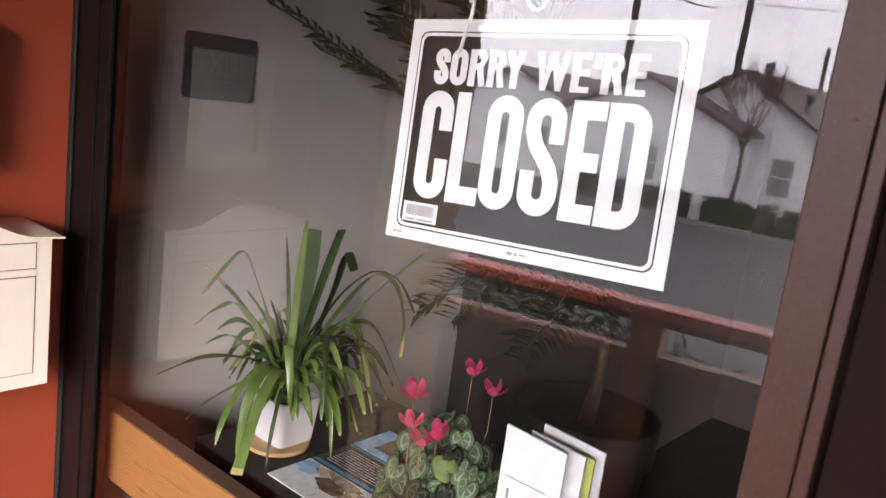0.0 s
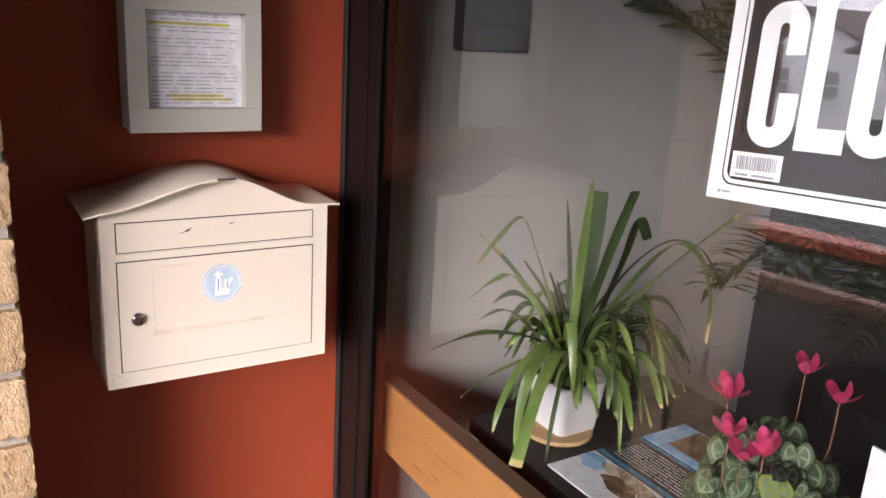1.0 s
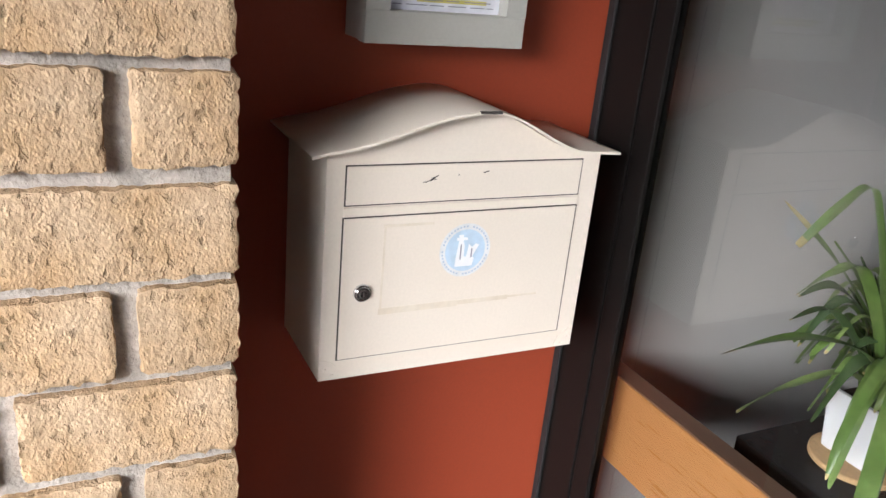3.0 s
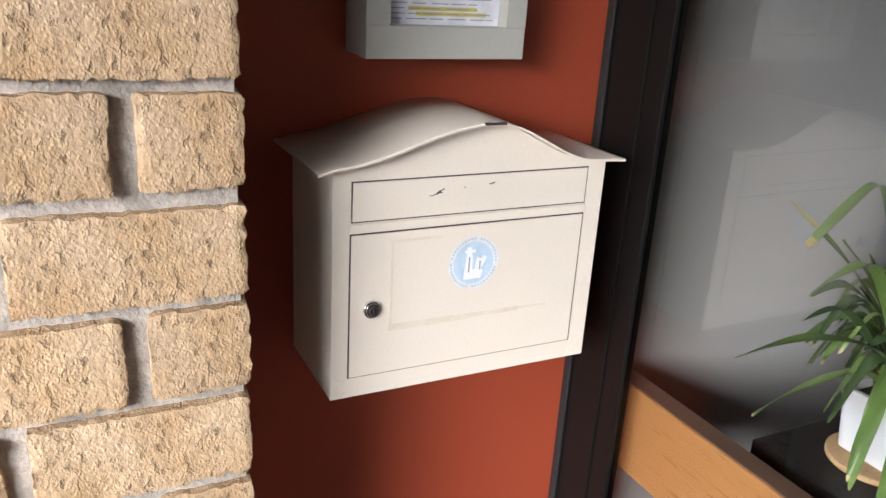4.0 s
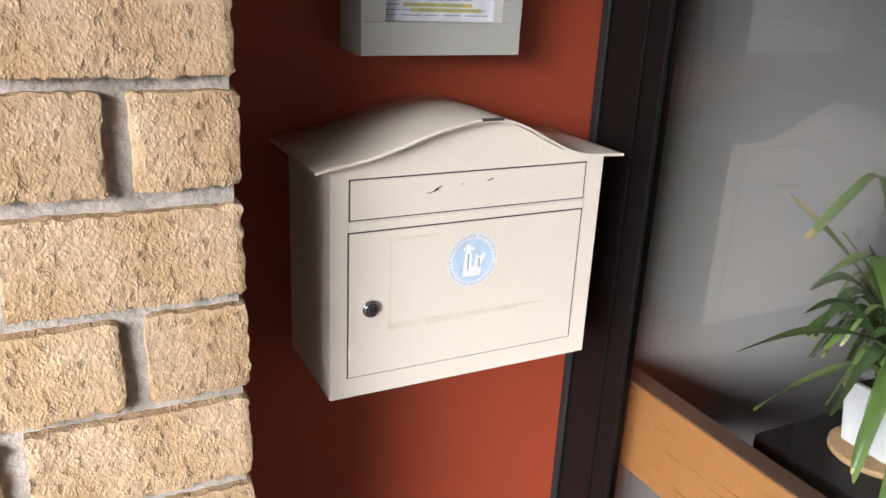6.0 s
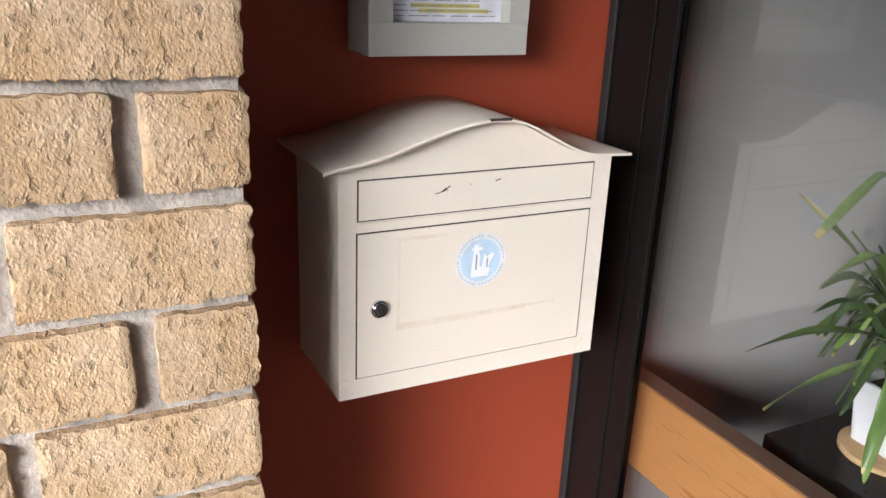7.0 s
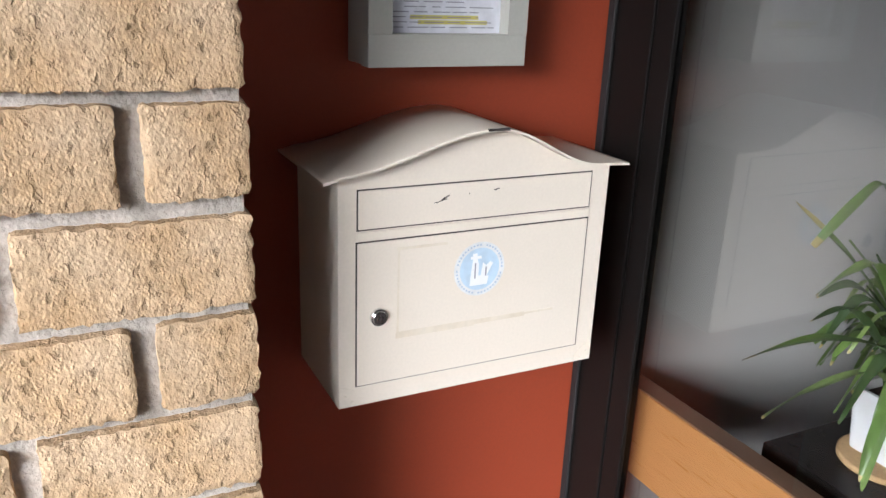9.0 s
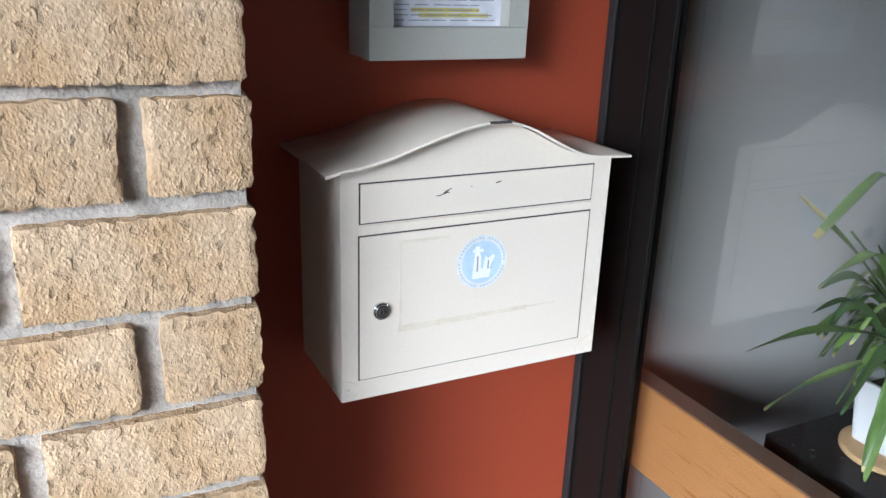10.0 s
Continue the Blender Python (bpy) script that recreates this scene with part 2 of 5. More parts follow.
RAIL_ORANGE = mat("brown_stained_timber", (0.24, 0.085, 0.038), (0.17, 0.062, 0.03), rough=0.5, big=4)
PANEL = mat("dark_brown_boarding", (0.035, 0.026, 0.022), (0.05, 0.04, 0.03), rough=0.7, big=5)
ASPHALT = mat("asphalt", (0.045, 0.045, 0.047), (0.07, 0.07, 0.073), rough=0.85, big=0.4, fine=30, bump=0.2, depth=0.01)
GROUND = mat("ground", (0.11, 0.11, 0.07), (0.16, 0.15, 0.11), rough=0.95, big=0.2, fine=6)
KERB = mat("kerb_concrete", (0.20, 0.19, 0.18), rough=0.9, big=1, fine=30)
STUCCO = mat("white_stucco", (0.82, 0.82, 0.84), (0.75, 0.75, 0.78), rough=0.9, big=0.6, fine=20, bump=0.2, depth=0.01)
ROOF = mat("brown_shingle_roof", (0.11, 0.085, 0.085), (0.15, 0.12, 0.12), rough=0.9, big=1, fine=12)
PANE = mat("far_window_pane", (0.20, 0.21, 0.20), (0.34, 0.35, 0.34), rough=0.15, big=2)
HEDGE = mat("dark_hedge", (0.018, 0.030, 0.012), (0.035, 0.05, 0.02), rough=0.8, big=3, fine=20)
BARK = mat("bare_bark", (0.10, 0.075, 0.065), (0.15, 0.11, 0.095), rough=0.9, big=5)
POLE = mat("creosoted_pole", (0.05, 0.042, 0.04), rough=0.9)
METAL = mat("vent_metal", (0.10, 0.10, 0.11), rough=0.5)


# ---- building helpers ----
ORIGIN = {}


def bm_new():
    return bmesh.new()


def add_box(bm, x0, x1, y0, y1, z0, z1, bevel=0.0, mi=0):
    vs = [bm.verts.new((x, y, z)) for x in (x0, x1) for y in (y0, y1) for z in (z0, z1)]
    quads = [(0, 1, 3, 2), (4, 6, 7, 5), (0, 4, 5, 1), (2, 3, 7, 6), (0, 2, 6, 4), (1, 5, 7, 3)]
    fs = [bm.faces.new([vs[i] for i in q]) for q in quads]
    for f in fs:
        f.material_index = mi
    if bevel:
        es = list({e for f in fs for e in f.edges})
        bmesh.ops.bevel(bm, geom=es, offset=bevel, segments=2, profile=0.5, affect="EDGES")
    return fs


def box(x0, x1, y0, y1, z0, z1, bevel=0.0):
    bm = bm_new()
    add_box(bm, x0, x1, y0, y1, z0, z1, bevel)
    return bm


def add_tube(bm, pts, radii, sides=8, cap=True):
    rings = []
    pts = [Vector(p) for p in pts]
    for i, p in enumerate(pts):
        d = (pts[min(i + 1, len(pts) - 1)] - pts[max(i - 1, 0)]).normalized()
        u = d.cross(Vector((0.31, 0.17, 0.94)))
        if u.length < 1e-3:
            u = d.cross(Vector((1, 0, 0)))
        u.normalize()
        w = d.cross(u)
        r = radii[i] if isinstance(radii, (list, tuple)) else radii
        rings.append([bm.verts.new(p + r * (math.cos(2 * math.pi * k / sides) * u + math.sin(2 * math.pi * k / sides) * w)) for k in range(sides)])
    for a, b in zip(rings, rings[1:]):
        for k in range(sides):
            f = bm.faces.new((a[k], a[(k + 1) % sides], b[(k + 1) % sides], b[k]))
            f.smooth = True
    if cap:
        bm.faces.new(rings[0][::-1])
        bm.faces.new(rings[-1])


def add_lathe(bm, profile, centre, sides=40):
    """profile: (radius, z) from the bottom up; closed at both ends."""
    rings = []
    for r, z in profile:
        rings.append([bm.verts.new((centre[0] + r * math.cos(2 * math.pi * k / sides), centre[1] + r * math.sin(2 * math.pi * k / sides), z)) for k in range(sides)])
    for a, b in zip(rings, rings[1:]):
        for k in range(sides):
            bm.faces.new((a[k], a[(k + 1) % sides], b[(k + 1) % sides], b[k])).smooth = True
    bm.faces.new(rings[0][::-1])
    bm.faces.new(rings[-1])


def mesh_of(name, bm, *materials):
    bmesh.ops.recalc_face_normals(bm, faces=bm.faces)
    me = bpy.data.meshes.new(name)
    bm.to_mesh(me)
    bm.free()
    for m in materials:
        me.materials.append(m)
    return me


def structure(name, bm, material, label="", category=""):
    ob = new(name, mesh_of(name, bm, *(material if isinstance(material, tuple) else (material,))))
    ORIGIN[ob] = Vector((0, 0, 0))
    return tagged(ob, label, category, kind="structure")


def thing(name, at, label, category, group="", kind=""):
    ob = new(name)
    ob.empty_display_size = 0.05
    ob.location = at
    ORIGIN[ob] = Vector(at)
    return tagged(ob, label, category, group, kind)


def part(name, bm, material, parent, label=""):
    """One mesh under a thing or a part; the bmesh is in world places."""
    o = ORIGIN[parent]
    bmesh.ops.translate(bm, verts=bm.verts, vec=-o)
    ob = new(name, mesh_of(name, bm, *(material if isinstance(material, tuple) else (material,))))
    ob.parent = parent
    ORIGIN[ob] = o
    return tagged(ob, label)


def solo(name, bm, material, at, label, category, group="", kind=""):
    """A thing of a single mesh."""
    bmesh.ops.translate(bm, verts=bm.verts, vec=-Vector(at))
    ob = new(name, mesh_of(name, bm, *(material if isinstance(material, tuple) else (material,))))
    ob.location = at
    ORIGIN[ob] = Vector(at)
    return tagged(ob, label, category, group, kind)


def lettering(text, width, height):
    """Letters of the built-in font as a bmesh in x and z, its lower left corner at the origin, of that width and height."""
    cu = bpy.data.curves.new("lettering", "FONT")
    cu.body = text
    ob = bpy.data.objects.new("lettering", cu)
    scene.collection.objects.link(ob)
    me = bpy.data.meshes.new_from_object(ob.evaluated_get(bpy.context.evaluated_depsgraph_get()))
    bpy.data.objects.remove(ob)
    xs, ys = [v.co.x for v in me.vertices], [v.co.y for v in me.vertices]
    x0, x1, y0, y1 = min(xs), max(xs), min(ys), max(ys)
    bm = bm_new()
    bm.from_mesh(me)
    for v in bm.verts:
        v.co = Vector(((v.co.x - x0) / (x1 - x0) * width, 0, (v.co.y - y0) / (y1 - y0) * height))
    bpy.data.meshes.remove(me)
    ex = bmesh.ops.extrude_face_region(bm, geom=list(bm.faces))
    bmesh.ops.translate(bm, verts=[g for g in ex["geom"] if isinstance(g, bmesh.types.BMVert)], vec=(0, -0.0006, 0))
    return bm


def rounded(x0, x1, z0, z1, r, y0, y1, seg=6):
    bm = bm_new()
    pts = []
    for cx, cz, a0 in ((x1 - r, z1 - r, 0), (x0 + r, z1 - r, 90), (x0 + r, z0 + r, 180), (x1 - r, z0 + r, 270)):
        pts += [(cx + r * math.cos(radians(a0 + 90 * i / seg)), cz + r * math.sin(radians(a0 + 90 * i / seg))) for i in range(seg + 1)]
    lo = [bm.verts.new((p[0], y0, p[1])) for p in pts]
    hi = [bm.verts.new((p[0], y1, p[1])) for p in pts]
    bm.faces.new(lo)
    bm.faces.new(hi[::-1])
    for i in range(len(lo)):
        bm.faces.new((lo[i], lo[(i + 1) % len(lo)], hi[(i + 1) % len(lo)], hi[i]))
    return bm


# ---- the porch and the building ----
WALL_X, GLASS_Y, FRONT_Y = -0.03, -0.043, -0.057
structure("wall_side", box(-0.30, WALL_X, -0.70, FRONT_Y + 0.02, -0.02, 2.56), RED, "red painted side wall of the entry alcove", "wall")
structure("wall_interior", box(-0.30, -0.055, FRONT_Y + 0.021, 1.25, -0.02, 2.56), PLASTER, "plain grey painted interior wall", "wall")
# beyond y = 1.25 the room's shade is painted in with DIM
structure("wall_interior_far", box(-0.30, -0.055, 1.2505, 3.9, -0.02, 2.56), DIM, "far interior wall, the room's dimness put into its colour", "wall")
structure("wall_back", box(-0.30, 4.2, 3.9, 4.05, -0.02, 2.56), DIM, "back wall coloured dark for the dim room", "wall")
structure("wall_far_side", box(4.2, 4.35, FRONT_Y, 4.05, -0.02, 2.56), DIM, "side wall coloured dark for the dim room", "wall")
# added out of view: keeps sky and sun from +x off the mailbox
structure("wall_alcove", box(2.90, 3.10, -2.55, FRONT_Y - 0.005, -0.02, 2.56), DIM, "unseen dark wall added to block light from the +x side", "wall")
structure("wall_front", box(2.30, 2.50, FRONT_Y, 0.06, -0.02, 2.56), RED, "red painted front wall beside the door", "wall")
structure("wall_end", box(4.05, 4.35, FRONT_Y, 0.06, -0.02, 2.56), RED, "red painted end of the front wall", "wall")
# unglazed gap added out of view, to let more daylight into the room
structure("wall_below_window", box(2.50, 4.05, FRONT_Y, 0.06, -0.02, 0.6), RED, "red painted wall below an unseen opening added to light the room", "wall")
structure("wall_above_window", box(2.50, 4.05, FRONT_Y, 0.06, 2.2, 2.56), RED, "red painted wall above an unseen opening added to light the room", "wall")
structure("floor", box(-0.30, 4.35, -0.02, 4.05, -0.25, -0.021), CARPET, "dark worn carpet floor inside", "floor")
structure("porch_floor", box(-1.6, 4.6, -3.9, -0.025, -0.25, -0.02), CONCRETE, "grey concrete porch floor", "floor")
structure("porch_base", box(-1.55, 4.5, -3.85, 3.9, -1.195, -0.251), CONCRETE, "concrete base under the raised porch", "wall")
structure("ceiling", box(-0.30, 4.35, -0.02, 4.05, 2.561, 2.70), PLASTER, "pale grey ceiling", "ceiling")
structure("soffit", box(-0.75, 4.35, -2.8, -0.021, 2.561, 2.72), SOFFIT, "painted soffit over the porch", "ceiling")
structure("fascia_beam", box(-0.75, 4.35, -2.92, -2.801, 2.50, 2.72), SOFFIT, "painted beam at the porch roof's edge", "beam")
structure("header", box(-0.03, 2.30, FRONT_Y, 0.03, 2.20, 2.56), BRONZE, "dark bronze header above the window", "trim")
structure("window_base", box(-0.03, 2.30, FRONT_Y, 0.0, -0.02, 0.10), BRONZE, "dark bronze sill frame at the floor", "trim")

# the shop window
window = structure("window_1", box(-0.0295, 0.058, FRONT_Y, GLASS_Y - 0.004, 0.1005, 2.1995, 0.002), BRONZE, "fixed shop window in a dark bronze aluminium frame", "window")
part("jamb", box(-0.0295, 0.058, GLASS_Y + 0.003, 0.0, 0.1005, 2.1995, 0.002), BRONZE, window)
part("bead", box(0.0585, 0.096, GLASS_Y - 0.011, GLASS_Y - 0.0030, 0.102, 2.198, 0.0015), BRONZE, window)
part("gasket", box(0.030, 0.060, GLASS_Y - 0.0038, GLASS_Y + 0.0028, 0.102, 2.198), GASKET, window)
part("wall_gasket", box(WALL_X + 0.0005, WALL_X + 0.016, FRONT_Y - 0.006, FRONT_Y - 0.0005, 0.1, 2.2, 0.002), GASKET, window)
bm = bm_new()
for f in add_box(bm, 0.0605, 1.275, GLASS_Y - 0.0025, GLASS_Y + 0.0025, 0.1005, 2.1995):
    f.material_index = 0 if abs(f.calc_center_median().y - (GLASS_Y - 0.0025)) < 1e-5 else 1
pane = part("pane", bm, (GLASS, CLEAR), window)
pane.visible_shadow = False
part("mullion", box(1.271, 1.312, FRONT_Y, 0.0, 0.1005, 2.1995, 0.002), BROWN, window, "brown bronze mullion with small screw holes")
part("mullion_edge", box(1.3125, 1.326, FRONT_Y + 0.004, 0.0, 0.1005, 2.1995, 0.002), BROWN, window)
for dx, dz in ((0.014, 0.016), (0.004, 0.0), (0.018, 0.004), (0.026, -0.018), (0.031, 0.002)):
    bm = bm_new()
    add_tube(bm, [(1.279 + dx, FRONT_Y - 0.0006, 1.716 + dz), (1.279 + dx, FRONT_Y + 0.0005, 1.716 + dz)], 0.0022, 10)
    part("screw_hole", bm, SEAM, window)

door = structure("door_1", box(1.332, 1.450, FRONT_Y + 0.006, -0.005, -0.015, 2.195, 0.003), DOOR, "closed dark bronze glazed entry door", "door")
part("stile", box(2.18, 2.295, FRONT_Y + 0.006, -0.005, -0.015, 2.195, 0.003), DOOR, door)
part("bottom_rail", box(1.4505, 2.1795, FRONT_Y + 0.007, -0.006, -0.015, 0.24, 0.003), DOOR, door)
part("top_rail", box(1.4505, 2.1795, FRONT_Y + 0.007, -0.006, 2.08, 2.195, 0.003), DOOR, door)
bm = bm_new()
for f in add_box(bm, 1.4505, 2.1795, -0.030, -0.024, 0.2405, 2.0795):
    f.material_index = 0 if abs(f.calc_center_median().y + 0.030) < 1e-5 else 1
dpane = part("door_pane", bm, (GLASS, CLEAR), door)
dpane.visible_shadow = False

# timber rail across the window, inside, and the wall's edge trim
rail = structure("window_rail", box(-0.02, 1.40, 0.016, 0.050, 0.828, 0.977, 0.003), OAK, "varnished oak rail across the inside of the window", "rail")
# thin cap whose dark colour paints in the dimness on the rail's top face
part("cap", box(-0.02, 1.40, 0.0168, 0.050, 0.9772, 0.9805, 0.001), OAK_SHADED, rail, "top edge coloured dark as in shade")
structure("edge_trim", box(-0.0548, -0.0532, 0.002, 0.133, 0.0, 2.56, 0.0006), PLASTER, "grey painted corner bead beside the window", "trim")
bm = bm_new()
rng = random.Random(4)
z = 0.05
while z < 2.5:
    h = rng.uniform(0.010, 0.024)
    add_box(bm, -0.0548, -0.0530, 0.1332, 0.1345, z, z + h)
    z += h + rng.uniform(0.002, 0.012)
structure("caulk_line", bm, CAULK, "broken grey line of old caulk", "trim")

# ---- railing in front of the porch ----
def rail_box(s0, s1, depth0, depth1, z0, z1, bevel=0.004):
    bm = box(s0, s1, depth0, depth1, z0, z1, bevel)
    m = Matrix.Translation((0.1, -1.94, 0)) @ Matrix.Rotation(radians(-11.0), 4, "Z")
    bmesh.ops.transform(bm, matrix=m, verts=bm.verts)
    return bm


railing = thing("porch_railing", (0.1, -1.94, -0.02), "red painted and brown stained timber porch railing", "railing")
part("top_rail", rail_box(-1.4, 2.70, -0.06, 0.06, 1.01, 1.05), RAIL_RED, railing, "red painted handrail")
part("rail_face", rail_box(-1.4, 2.70, 0.03, 0.05, 0.985, 1.0095), PANEL, railing)
part("lower_rail", rail_box(-1.4, 2.70, -0.03, 0.04, 0.83, 0.875), RAIL_ORANGE, railing, "brown stained lower rail")
part("panel", rail_box(-1.4, 2.70, -0.015, 0.02, -0.02, 0.829), PANEL, railing, "dark boarding below the rail")
for s in (-1.2, 0.22, 1.5, 2.62):
    part("post", rail_box(s - 0.055, s + 0.055, -0.05, 0.055, -0.02, 1.009), RAIL_ORANGE, railing)

# ---- mailbox ----
MX, MY0, MY1, MZ0 = 0.12, -0.500, -0.151, 1.100
MC = 0.5 * (MY0 + MY1)


def roof_z(y):
    """Ogee outline of the lid: a rounded crown, one wing that rises slowly and one that runs out flat."""
    d = y - (MC + 0.003)
    u = abs(d) / 0.192
    if d < 0:
        return 1.3778 + 0.0412 * 0.5 * (1 + math.cos(math.pi * min(u, 1.0))) - 0.003 * max(u - 0.93, 0) / 0.07
    return 1.3715 + 0.0475 * 0.5 * (1 + math.cos(math.pi * min(u / 0.75, 1.0))) - 0.0022 * max(u - 0.75, 0) / 0.25


mailbox = thing("mailbox", (0.045, MC, MZ0), "cream metal wall mailbox with a curved lid and lock", "mailbox")
N = 40
bm = bm_new()
ys = [MY0 + (MY1 - MY0) * i / N for i in range(N + 1)]
loops = []
for x in (WALL_X + 0.0008, MX):
    top = [bm.verts.new((x, y, roof_z(y) - 0.0035)) for y in ys]
    loops.append([bm.verts.new((x, MY0, MZ0))] + top + [bm.verts.new((x, MY1, MZ0))])
bm.faces.new(loops[0])
bm.faces.new(loops[1][::-1])
for i in range(len(loops[0])):
    j = (i + 1) % len(loops[0])
    bm.faces.new((loops[0][i], loops[1][i], loops[1][j], loops[0][j]))
body = part("body", bm, CREAM, mailbox)

bm = bm_new()
N = 60
ys = [-0.5225 + (0.3845) * i / N for i in range(N + 1)]
grid = {}
for k, (x, dz) in enumerate(((WALL_X + 0.0008, 0.0), (0.05, 0.0), (0.139, 0.0), (0.1415, -0.0006))):
    for i, y in enumerate(ys):
        for s in (0, 1):
            grid[k, i, s] = bm.verts.new((x, y, roof_z(y) + dz - (0.0026 if s else 0)))
for i in range(N):
    for k in range(3):
        bm.faces.new((grid[k, i, 0], grid[k + 1, i, 0], grid[k + 1, i + 1, 0], grid[k, i + 1, 0])).smooth = True
        bm.faces.new((grid[k, i, 1], grid[k, i + 1, 1], grid[k + 1, i + 1, 1], grid[k + 1, i, 1])).smooth = True
    bm.faces.new((grid[3, i, 0], grid[3, i, 1], grid[3, i + 1, 1], grid[3, i + 1, 0]))
    bm.faces.new((grid[0, i, 0], grid[0, i + 1, 0], grid[0, i + 1, 1], grid[0, i, 1]))
for i in (0, N):
    for k in range(3):
        bm.faces.new((grid[k, i, 0], grid[k, i, 1], grid[k + 1, i, 1], grid[k + 1, i, 0]))
lid = part("lid", bm, CREAM, mailbox)
part("notch", box(0.138, 0.1421, MC - 0.0135 + 0.003, MC + 0.0135 + 0.003, 1.4164, 1.4189), SEAM, lid, "dark latch notch in the lid's edge")


def face_plate(name, y0, y1, z0, z1, out, parent, foot):
    """A plate with an uneven dark gap round it: wider at the hinge side and on top."""
    part(name + "_shadow_gap", box(MX + 0.0001, MX + 0.0004, y0 - 0.0019, y1 + 0.0015, z0 - foot, z1 + 0.0016), SEAM, parent)
    return part(name, box(MX - 0.001, MX + out, y0, y1, z0, z1, 0.0006), CREAM, parent)


flap = face_plate("flap", -0.4775, -0.1775, 1.3130, 1.3560, 0.0016, mailbox, 0.0015)
part("crossbar", box(MX + 0.0003, MX + 0.0026, -0.4800, -0.1755, 1.2998, 1.3105, 0.0008), CREAM, mailbox)
mdoor = face_plate("door", -0.4785, -0.1770, 1.1255, 1.2975, 0.0014, mailbox, 0.0010)
# dents and scratches on the flap
rng = random.Random(7)
for cy, cz, ln, w, tilt in ((-0.3820, 1.3370, 0.008, 0.0009, 0.35), (-0.3775, 1.3392, 0.006, 0.0022, 0.65), (-0.3735, 1.3415, 0.007, 0.0012, 0.5), (-0.3745, 1.3388, 0.004, 0.0009, 0.1), (-0.3870, 1.3360, 0.004, 0.0007, 0.1), (-0.3095, 1.3455, 0.007, 0.0011, 0.25), (-0.3120, 1.3448, 0.003, 0.0007, -0.3), (-0.3450, 1.3430, 0.0015, 0.0010, 1.2)):
    bm = box(MX + 0.0012, MX + 0.00185, -ln / 2, ln / 2, -w / 2, w / 2)
    bmesh.ops.transform(bm, matrix=Matrix.Translation((0, cy, cz)) @ Matrix.Rotation(tilt, 4, "X"), verts=bm.verts)
    part("scratch", bm, SEAM, flap)
# old tape marks on the door
for y0, y1, z0, z1 in ((-0.4320, -0.3300, 1.1780, 1.1860), (-0.3300, -0.2600, 1.1797, 1.1855), (-0.2600, -0.2180, 1.1818, 1.1845), (-0.4310, -0.4285, 1.1862, 1.2850), (-0.4320, -0.3700, 1.2852, 1.2882)):
    part("tape_mark", box(MX + 0.0012, MX + 0.00175, y0, y1, z0, z1), STAIN, mdoor)
# lock
lock = bm_new()
LY, LZ = -0.4530, 1.2085
for r0, x0, x1 in ((0.0105, 0.0, 0.005), (0.0085, 0.005, 0.0068)):
    add_tube(lock, [(MX + x0, LY, LZ), (MX + x1 - 0.0008, LY, LZ), (MX + x1, LY, LZ)], [r0, r0, r0 - 0.0008], 28)
lock = part("lock", lock, CHROME, mdoor, "round chrome cam lock")
bm = bm_new()
add_tube(bm, [(MX + 0.0066, LY, LZ), (MX + 0.0073, LY, LZ)], 0.0058, 24)
part("lock_face", bm, SEAM, mdoor)
bm = bm_new()
add_tube(bm, [(MX + 0.0070, LY, LZ), (MX + 0.0079, LY, LZ)], 0.0042, 24)
part("lock_core", bm, CHROME, mdoor)
part("keyhole", box(MX + 0.0078, MX + 0.0083, LY - 0.0007, LY + 0.0007, LZ - 0.003, LZ + 0.003), SEAM, mdoor)
# round sticker: white rim with ring of small bars, blue field, white shape
SY, SZ = -0.3265, 1.2500


def disc(r, x0, x1, sides=48):
    bm = bm_new()
    add_tube(bm, [(x0, SY, SZ), (x1, SY, SZ)], r, sides)
    return bm


sticker = part("sticker", disc(0.0335, MX + 0.0012, MX + 0.0017), mat("sticker_rim", (0.74, 0.74, 0.73), rough=0.4, bump=0), mdoor, "round pale blue and white vinyl sticker, rubbed")
part("sticker_field", disc(0.0262, MX + 0.0012, MX + 0.0019), STICKER, mdoor)
for k in range(44):
    if k % 11 == 10:
        continue
    a = 2 * math.pi * k / 44
    bm = box(MX + 0.0012, MX + 0.00195, -0.0011, 0.0011, -0.0010, 0.0010)
    bmesh.ops.transform(bm, matrix=Matrix.Translation((0, SY, SZ)) @ Matrix.Rotation(a, 4, "X") @ Matrix.Translation((0, 0, 0.0300)), verts=bm.verts)
    part("rim_mark", bm, BLUE_INK, mdoor)
bm = bm_new()
for k, pts in enumerate((
        ((-0.0125, -0.020), (0.0105, -0.020), (0.0125, -0.010), (0.0060, -0.008), (-0.0120, -0.008)),
        ((-0.0120, -0.009), (-0.0015, -0.009), (-0.0015, 0.006), (-0.0035, 0.013), (-0.0095, 0.013), (-0.0105, 0.004)),
        ((-0.0125, 0.013), (0.0020, 0.013), (0.0012, 0.0165), (-0.0040, 0.0165), (-0.0040, 0.020), (-0.0098, 0.020), (-0.0098, 0.0165), (-0.0125, 0.0165)),
        ((0.0015, -0.009), (0.0095, -0.009), (0.0175, 0.006), (0.0140, 0.008), (0.0085, 0.004), (0.0040, 0.008)))):
    lo = [bm.verts.new((MX + 0.0012, SY + p, SZ + q)) for p, q in pts]
    hi = [bm.verts.new((MX + 0.0022 + 0.00006 * k, v.co.y, v.co.z)) for v in lo]
    bm.faces.new(lo)
    bm.faces.new(hi[::-1])
    for q in range(len(lo)):
        bm.faces.new((lo[q], lo[(q + 1) % len(lo)], hi[(q + 1) % len(lo)], hi[q]))
part("sticker_emblem", bm, WHITE, mdoor)
